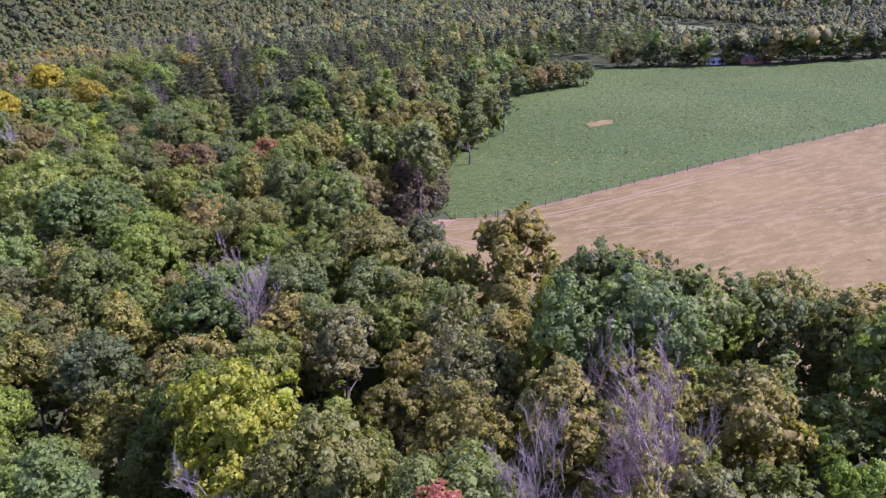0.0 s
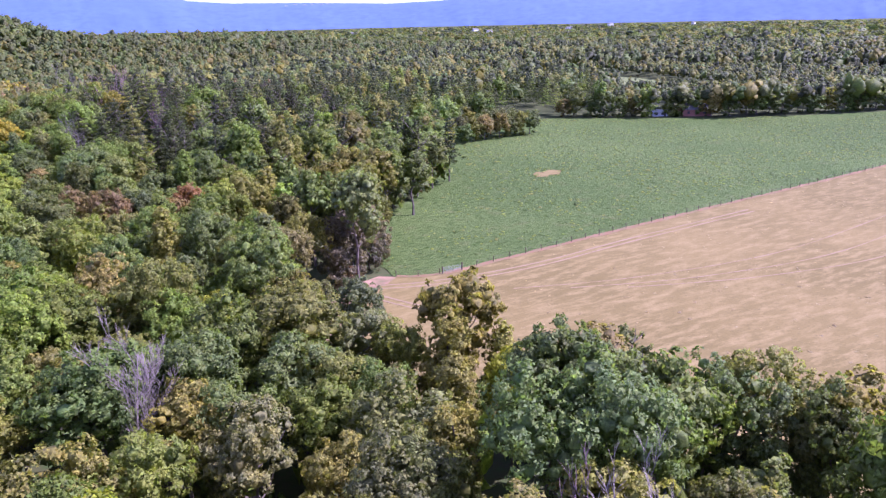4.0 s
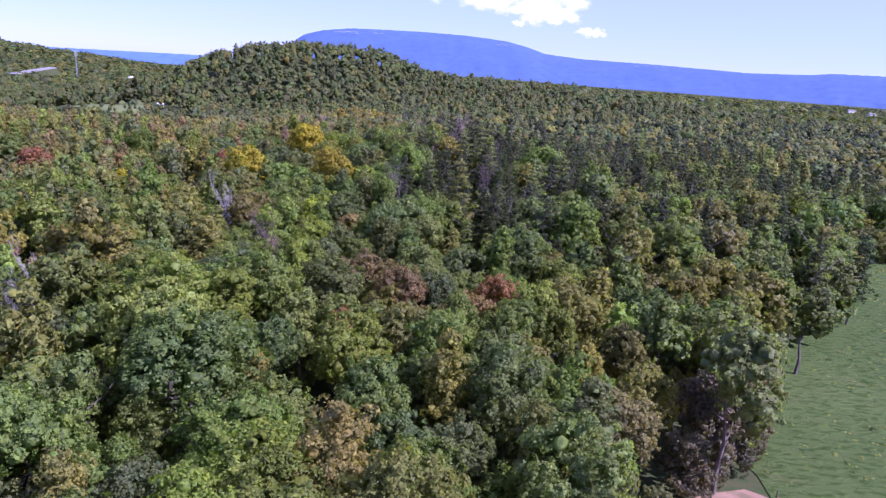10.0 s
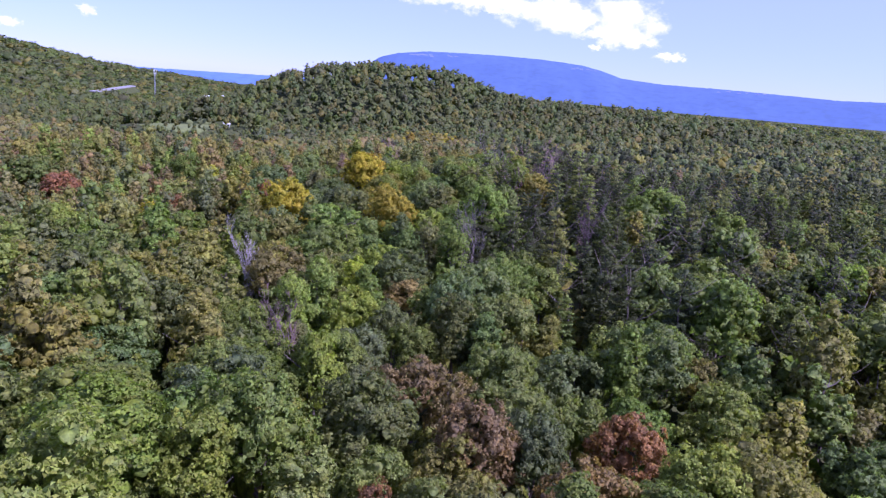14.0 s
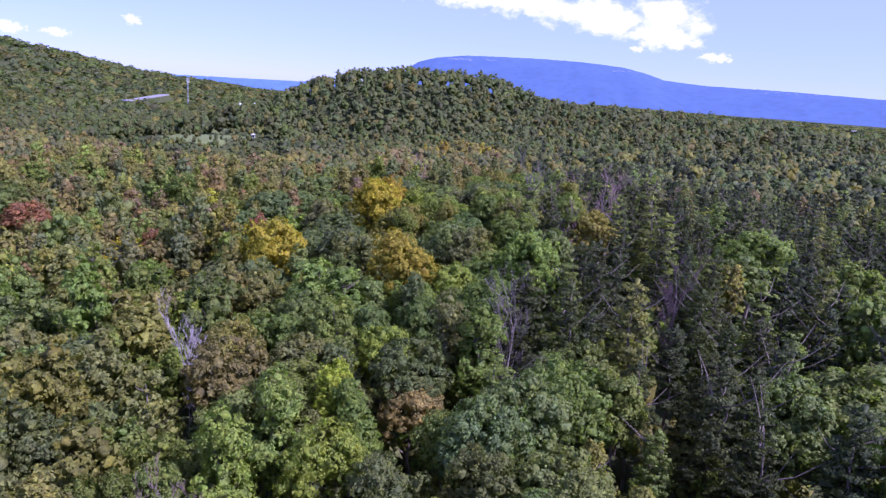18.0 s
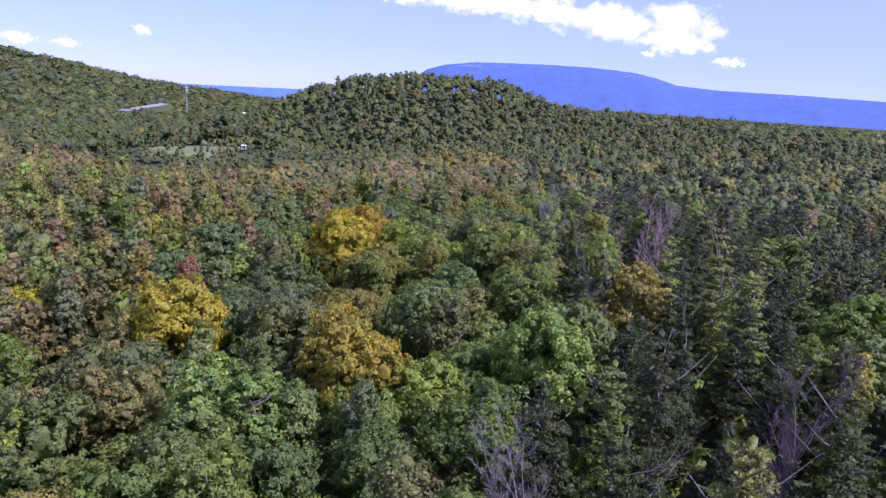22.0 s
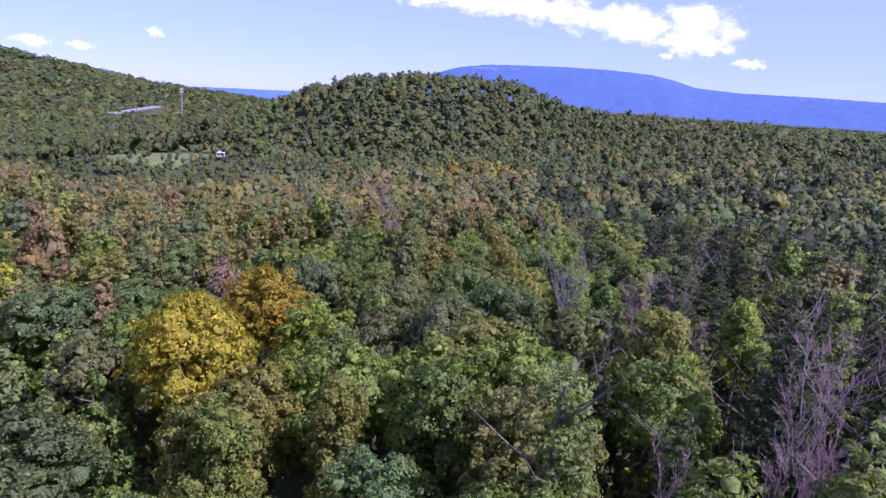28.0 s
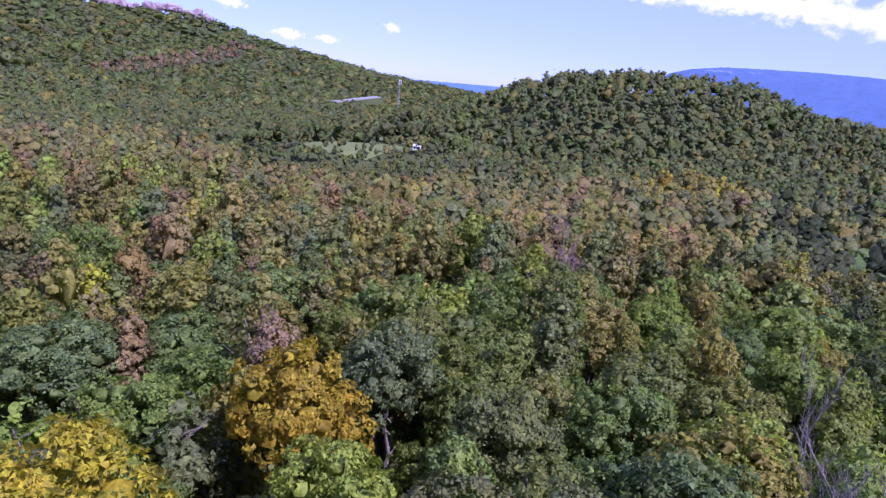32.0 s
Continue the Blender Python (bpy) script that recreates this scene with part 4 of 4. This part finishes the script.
# ---- tracks, bare soil, fence, gate ----
def ribbon(name, pts, width, mat, lift, label, category, wobble=0.0):
    verts, faces = [], []
    for i, (x, y) in enumerate(pts):
        ax, ay = pts[max(i - 1, 0)]
        bx, by = pts[min(i + 1, len(pts) - 1)]
        h = math.atan2(by - ay, bx - ax)
        w = width * (1 + RNG.uniform(-wobble, wobble))
        for s in (-0.5, 0.5):
            px, py = x - sin(h) * w * s, y + cos(h) * w * s
            verts.append((px, py, float(height(px, py)) + lift))
    faces = [(2 * i, 2 * i + 1, 2 * i + 3, 2 * i + 2) for i in range(len(pts) - 1)]
    me = mesh_of(name, [tuple(v) for v in verts], [f[::-1] for f in faces], mat)
    return tagged(part(name, me, None), label, category, kind="structure")


def curve(pts, n=8):
    """A smooth line through the points."""
    p = np.array([pts[0], *pts, pts[-1]], float)
    out = []
    for i in range(1, len(p) - 2):
        for u in np.arange(n) / n:
            out.append(tuple(0.5 * (2 * p[i] + (p[i + 1] - p[i - 1]) * u + (2 * p[i - 1] - 5 * p[i] + 4 * p[i + 1] - p[i + 2]) * u * u + (3 * p[i] - p[i - 1] - 3 * p[i + 1] + p[i + 2]) * u ** 3)))
    return out + [tuple(p[-2])]


TRACK = soil_material("worn_track", (0.20, 0.142, 0.070), (0.24, 0.168, 0.092), (0.22, 0.16, 0.095), 0.3, 2.0)
bank = soil_material("red_bank", (0.19, 0.105, 0.055), (0.23, 0.135, 0.075), (0.15, 0.13, 0.055), 0.3, 1.2)
sheet("bare_soil", [(33, 106), (36.5, 113), (41, 119.5), (47, 124.4), (53, 126), (56, 124), (53, 121.6), (48, 120.6), (44, 116), (40, 110), (37, 104)], SOIL, 0.21, 4, "pinkish bare soil at the field corner")
fence_line = [(56, 124.3), (60, 122.2), (64.3, 121.1), (68.6, 121.1), (77, 122.1), (135, 127.3), (195, 131.5), (255, 136.6), (420, 151.2)]
ribbon("fence_bank", [(p[0], p[1]) for p in along(fence_line, 2.5, 0.15)], 1.3, bank, 0.24, "reddish bare strip under the fence", "ground", 0.35)
for off in (-0.85, 0.85):
    ribbon("wheel_track", curve([(46.5, 123 + off * 0.3), (53, 120.2 + off), (60, 118.0 + off), (70, 116.6 + off), (85, 116.2 + off), (110, 118.5 + off), (150, 121 + off)]), 0.5, TRACK, 0.20, "pale wheel rut across the hay field", "track", 0.3)
    ribbon("wheel_track", curve([(46.8 + off * 0.4, 122.5), (49.5 + off, 116), (53.5 + off, 109), (60 + off, 99)]), 0.45, TRACK, 0.20, "pale wheel rut across the hay field", "track", 0.3)
for k in range(3):
    ribbon("wheel_track", curve([(72 + 9 * k, 108 - 5 * k), (95 + 11 * k, 101 - 6 * k), (130 + 10 * k, 97 - 6 * k), (175 + 12 * k, 102 - 5 * k)]), 0.28, TRACK, 0.19, "faint mowing line in the hay", "track", 0.4)


def rod(bm, a, b, r, sides=6):
    a, b = Vector(a), Vector(b)
    m = Matrix.Translation((a + b) / 2) @ (b - a).to_track_quat("Z", "Y").to_matrix().to_4x4()
    bmesh.ops.create_cone(bm, cap_ends=True, segments=sides, radius1=r, radius2=r * 0.92, depth=(b - a).length, matrix=m)


fence = tagged(new("fence"), "post-and-wire fence of weathered posts along the pasture", "fence")
post_bm = bmesh.new()
rod(post_bm, (0, 0, -0.3), (0, 0, 1.35), 0.075, 7)
post_me = bpy.data.meshes.new("post")
post_bm.to_mesh(post_me)
post_bm.free()
post_me.materials.append(WOOD_POST)
stations = [(p[0], p[1]) for p in along(fence_line, 4.2) if not 64.0 < p[0] < 68.8]
for x, y in stations[:70]:
    part("post", post_me, None, fence).matrix_basis = pose(x, y, 0.15, RNG.uniform(-4, 4), RNG.uniform(-4, 4), RNG.uniform(0, 360))
for lvl in (0.45, 0.85, 1.2):
    bm = bmesh.new()
    for (ax, ay), (bx, by) in zip(stations[:69], stations[1:70]):
        if bx - ax < 6:
            rod(bm, (ax, ay, lvl + 0.15), (bx, by, lvl + 0.15), 0.012, 3)
    tagged(part("wire", bm, DULL_WIRE, fence), kind="stuff")
gate = tagged(new("farm_gate"), "closed tubular steel farm gate between two wooden posts", "gate")
for x in (64.3, 68.6):
    bm = bmesh.new()
    rod(bm, (x, 121.1, -0.2), (x, 121.1, 1.75), 0.13, 8)
    part("gate_post", bm, WOOD_POST, gate)
for z in (0.35, 0.6, 0.85, 1.1, 1.35):
    bm = bmesh.new()
    rod(bm, (64.45, 121.1, z + 0.1), (68.45, 121.1, z + 0.1), 0.022)
    part("rail", bm, GATE_STEEL, gate)
for x in (64.5, 66.45, 68.4):
    bm = bmesh.new()
    rod(bm, (x, 121.1, 0.4), (x, 121.1, 1.5), 0.03)
    part("upright", bm, GATE_STEEL, gate)


# ---- buildings, mast, road ----
def building(name, x, y, turn, size, wall_mat, roof_mat, label, windows=2, category="house", base=None):
    w, d, h = size
    e = tagged(new(name), label, category)
    e.matrix_basis = pose(x, y, (float(height(x, y)) if base is None else base) + 0.1, 0, 0, turn)
    bm = bmesh.new()
    box(bm, (w, d, h), Matrix.Translation((0, 0, h / 2)))
    part("wall", bm, wall_mat, e)
    bm = bmesh.new()
    o, rise = 0.4, d * 0.28
    pr = [(-d / 2 - o, h - 0.15), (0, h + rise), (d / 2 + o, h - 0.15), (d / 2 + o, h + 0.05), (0, h + rise + 0.22), (-d / 2 - o, h + 0.05)]
    a = [bm.verts.new((-w / 2 - o, p[0], p[1])) for p in pr]
    b = [bm.verts.new((w / 2 + o, p[0], p[1])) for p in pr]
    for i in range(6):
        bm.faces.new((a[i], a[(i + 1) % 6], b[(i + 1) % 6], b[i]))
    bm.faces.new(a[::-1]), bm.faces.new(b)
    bmesh.ops.recalc_face_normals(bm, faces=bm.faces[:])
    part("roof", bm, roof_mat, e)
    for s in (-1, 1):
        bm = bmesh.new()
        g = [bm.verts.new((s * w / 2, yy, zz)) for yy, zz in ((-d / 2, h), (d / 2, h), (0, h + rise - 0.1))]
        bm.faces.new(g)
        bmesh.ops.solidify(bm, geom=bm.faces[:], thickness=0.1)
        part("gable", bm, wall_mat, e)
    for i in range(windows):
        bm = bmesh.new()
        box(bm, (1.1, 0.08, 1.2), Matrix.Translation((-w / 2 + (i + 0.7) * w / (windows + 0.6), -d / 2 - 0.02, h * 0.55)))
        part("window", bm, DARK, e)
    bm = bmesh.new()
    box(bm, (1.0, 0.08, 2.05), Matrix.Translation((w * 0.32, -d / 2 - 0.02, 1.03)))
    part("door", bm, DARK, e)
    return e


building("farm_house", 264, 247, -28, (13, 8, 3.2), RED_WALL, ROOF, "low red-brick house with a grey roof beyond the pasture", 3)
building("white_trailer", 249, 254, -28, (7, 2.5, 2.2), DULL_WHITE, DULL_WHITE, "small white trailer at the pasture's far edge", 2, "trailer")
for x, y, turn, size, base in ((-455, 1128, 25, (7, 6, 15), None), (-440, 1150, 20, (5, 5, 15.5), None)):
    building("white_warehouse", x, y, turn, size, WHITE_PAINT, WHITE_PAINT, "white metal building far down the valley", 4, "building", base)
building("white_cottage", -206, 609, 20, (4.5, 3, 2.2), DULL_WHITE, DULL_WHITE, "small white cottage under valley trees", 2, "house", float(height(-206, 609)) + 0.5)
for x, y, turn in ((900, 1550, 10), (1150, 1500, -20), (1500, 1750, 0), (760, 1250, 15), (1800, 1700, 25), (620, 1650, 5)):
    building("far_house", x, y, turn, (16, 9, 5), WHITE_PAINT, ROOF, "pale house among trees on the distant plain", 2, "house", float(height(x, y)) + 10)

mast = tagged(new("radio_mast"), "slim grey lattice radio mast in the valley", "mast")
mz = float(height(-476, 1011))
mast.matrix_basis = pose(-476, 1011, mz)
tall = 33.0 - mz
corners = [(1.1 * cos(a), 1.1 * sin(a)) for a in (0.5, 2.6, 4.7)]
for cx, cy in corners:
    bm = bmesh.new()
    rod(bm, (cx, cy, -0.5), (cx * 0.6, cy * 0.6, tall), 0.22, 5)
    part("leg", bm, STEEL, mast)
for k in range(9):
    z0, z1 = tall * k / 9, tall * (k + 1) / 9
    for i in range(3):
        f0, f1 = 1 - 0.4 * k / 9, 1 - 0.4 * (k + 1) / 9
        (ax, ay), (bx, by) = corners[i], corners[(i + 1) % 3]
        bm = bmesh.new()
        rod(bm, (ax * f0, ay * f0, z0), (bx * f1, by * f1, z1), 0.1, 4)
        part("brace", bm, STEEL, mast)
for i in range(3):
    for z in (tall - 1.5, tall - 5.0):
        bm = bmesh.new()
        a = 0.5 + 2.1 * i
        box(bm, (0.5, 0.5, 2.4), Matrix.Translation((1.7 * cos(a), 1.7 * sin(a), z)))
        part("antenna", bm, WHITE_PAINT, mast)

r0, r1 = polar(-36.3, 870, 1.0), polar(-33.0, 940, 8.5)
for name, off, size, mat, label in (("highway_deck", 0, (10.0, 1.0), CONCRETE, "pale concrete highway on a bank above the valley"), ("highway_barrier", -5, (0.6, 1.5), CONCRETE, "pale concrete highway barrier")):
    bm = bmesh.new()
    d = (Vector(r1) - Vector(r0))
    side = Vector((-d.y, d.x, 0)).normalized()
    c = (Vector(r0) + Vector(r1)) / 2 + side * off
    box(bm, (d.length, size[0], size[1]), Matrix.Translation(c) @ d.to_track_quat("X", "Z").to_matrix().to_4x4())
    tagged(part(name, bm, mat), label, "road", kind="structure")
bm = bmesh.new()
vs = []
for k in range(13):
    p = Vector(r0).lerp(Vector(r1), k / 12)
    vs.append([bm.verts.new(p - side * 5.2 - Vector((0, 0, 0.6))), bm.verts.new(p - side * 12 - Vector((0, 0, 7)) + Vector((RNG.uniform(-2, 2), RNG.uniform(-2, 2), 0)))])
for a, b in zip(vs[:-1], vs[1:]):
    bm.faces.new((a[0], b[0], b[1], a[1]))
tagged(part("highway_bank", bm, FLOOR), "dark overgrown bank below the highway", "bank", kind="structure")

# Rock faces just under the mountain's crest.
crest = [c for c in MOUNTAIN_CREST[1:6]]
bm = bmesh.new()
for x, y, h in along([(c[0], c[1]) for c in crest], 16, 3):
    if not -56 < math.degrees(math.atan2(x, y - 258)) < -47:
        continue
    gz = float(height(x, y))
    for k in range(2):
        s = RNG.uniform(5, 11)
        m = pose(x + 22 + RNG.uniform(-6, 6), y - 22 + RNG.uniform(-6, 6), gz + RNG.uniform(1, 9), RNG.uniform(-15, 15), RNG.uniform(-15, 15), RNG.uniform(0, 90)) @ Matrix.Diagonal((s * 1.4, s, s * RNG.uniform(0.8, 1.4), 1))
        out = bmesh.ops.create_icosphere(bm, subdivisions=1, radius=1.0, matrix=m)
        for v in out["verts"]:
            v.co += Vector((RNG.uniform(-1, 1), RNG.uniform(-1, 1), RNG.uniform(-1, 1))) * s * 0.2
tagged(part("cliff_rocks", bm, ROCK), "pale pinkish sandstone cliffs under the mountain crest", "cliff", kind="stuff")


# ---- clouds ----
def cloud_glow_material():
    m = bpy.data.materials.new("cloud")
    m.use_nodes = True
    nt = m.node_tree
    nt.nodes.remove(nt.nodes["Principled BSDF"])
    tc = nt.nodes.new("ShaderNodeTexCoord").outputs["Object"]
    info = nt.nodes.new("ShaderNodeObjectInfo")
    off = nt.nodes.new("ShaderNodeVectorMath")
    off.operation = "MULTIPLY_ADD"
    nt.links.new(tc, off.inputs[0])
    nt.links.new(info.outputs["Color"], off.inputs[1])
    nt.links.new(info.outputs["Random"], off.inputs[2])
    n = node(nt, "TexNoise", Scale=1.7, Detail=7.0, Roughness=0.58)
    nt.links.new(off.outputs[0], n.inputs["Vector"])
    ln = nt.nodes.new("ShaderNodeVectorMath")
    ln.operation = "LENGTH"
    nt.links.new(tc, ln.inputs[0])
    sub = nt.nodes.new("ShaderNodeMath")
    sub.operation = "MULTIPLY_ADD"
    nt.links.new(ln.outputs["Value"], sub.inputs[0])
    sub.inputs[1].default_value = -0.62
    nt.links.new(n.outputs[0], sub.inputs[2])
    alpha = spread(nt, sub.outputs[0], 0, 0.96, 0.06, 0.24)
    # Clouds glow by emission: sunlit white and greyer shading are painted into its colour.
    em = nt.nodes.new("ShaderNodeEmission")
    nt.links.new(mixed(nt, spread(nt, sub.outputs[0], 0, 1, 0.12, 0.42), (0.62, 0.66, 0.80), (0.80, 0.79, 0.80)), em.inputs["Color"])
    em.inputs["Strength"].default_value = 0.8
    tr = nt.nodes.new("ShaderNodeBsdfTransparent")
    mx = nt.nodes.new("ShaderNodeMixShader")
    nt.links.new(alpha, mx.inputs[0])
    nt.links.new(tr.outputs[0], mx.inputs[1])
    nt.links.new(em.outputs[0], mx.inputs[2])
    nt.links.new(mx.outputs[0], nt.nodes["Material Output"].inputs[0])
    return m


CLOUD_GLOW = cloud_glow_material()
for az, el, hw, hh in ((-9.2, 7.3, 8.5, 1.6), (-3.2, 6.7, 6.8, 1.7), (3.0, 6.0, 6.4, 2.0), (8.6, 6.0, 4.0, 2.4), (8.0, 4.6, 4.2, 1.4), (12.0, 3.35, 1.7, 0.6), (6.2, 3.7, 0.8, 0.4), (-40.4, 1.9, 1.7, 0.6),
                       (-37.4, 1.8, 1.3, 0.45), (-32.4, 3.1, 0.9, 0.65), (-44.6, 3.7, 1.7, 0.7)):
    me = mesh_of("cloud", [(-1, -1, 0), (1, -1, 0), (1, 1, 0), (-1, 1, 0)], [(0, 1, 2, 3)], CLOUD_GLOW)
    x, y, _ = polar(az, 4600, 0, (4.0, 130.0))
    z = 45 + 4600 * tan(radians(el))
    c = new("cloud", me)
    dirn = Vector((4.0 - x, 130.0 - y, 45 - z)).normalized()
    sx, sy = 4600 * tan(radians(hw)), 4600 * tan(radians(hh))
    c.matrix_world = Matrix.Translation((x, y, z)) @ dirn.to_track_quat("Z", "Y").to_matrix().to_4x4() @ Matrix.Diagonal((sx, sy, 1, 1))
    c.color = (hw / hh * 0.75, 1.0, 1.0, 1)
    c.visible_shadow = False
    tagged(c, "white fair-weather cumulus cloud over the ridge", "cloud", kind="structure")
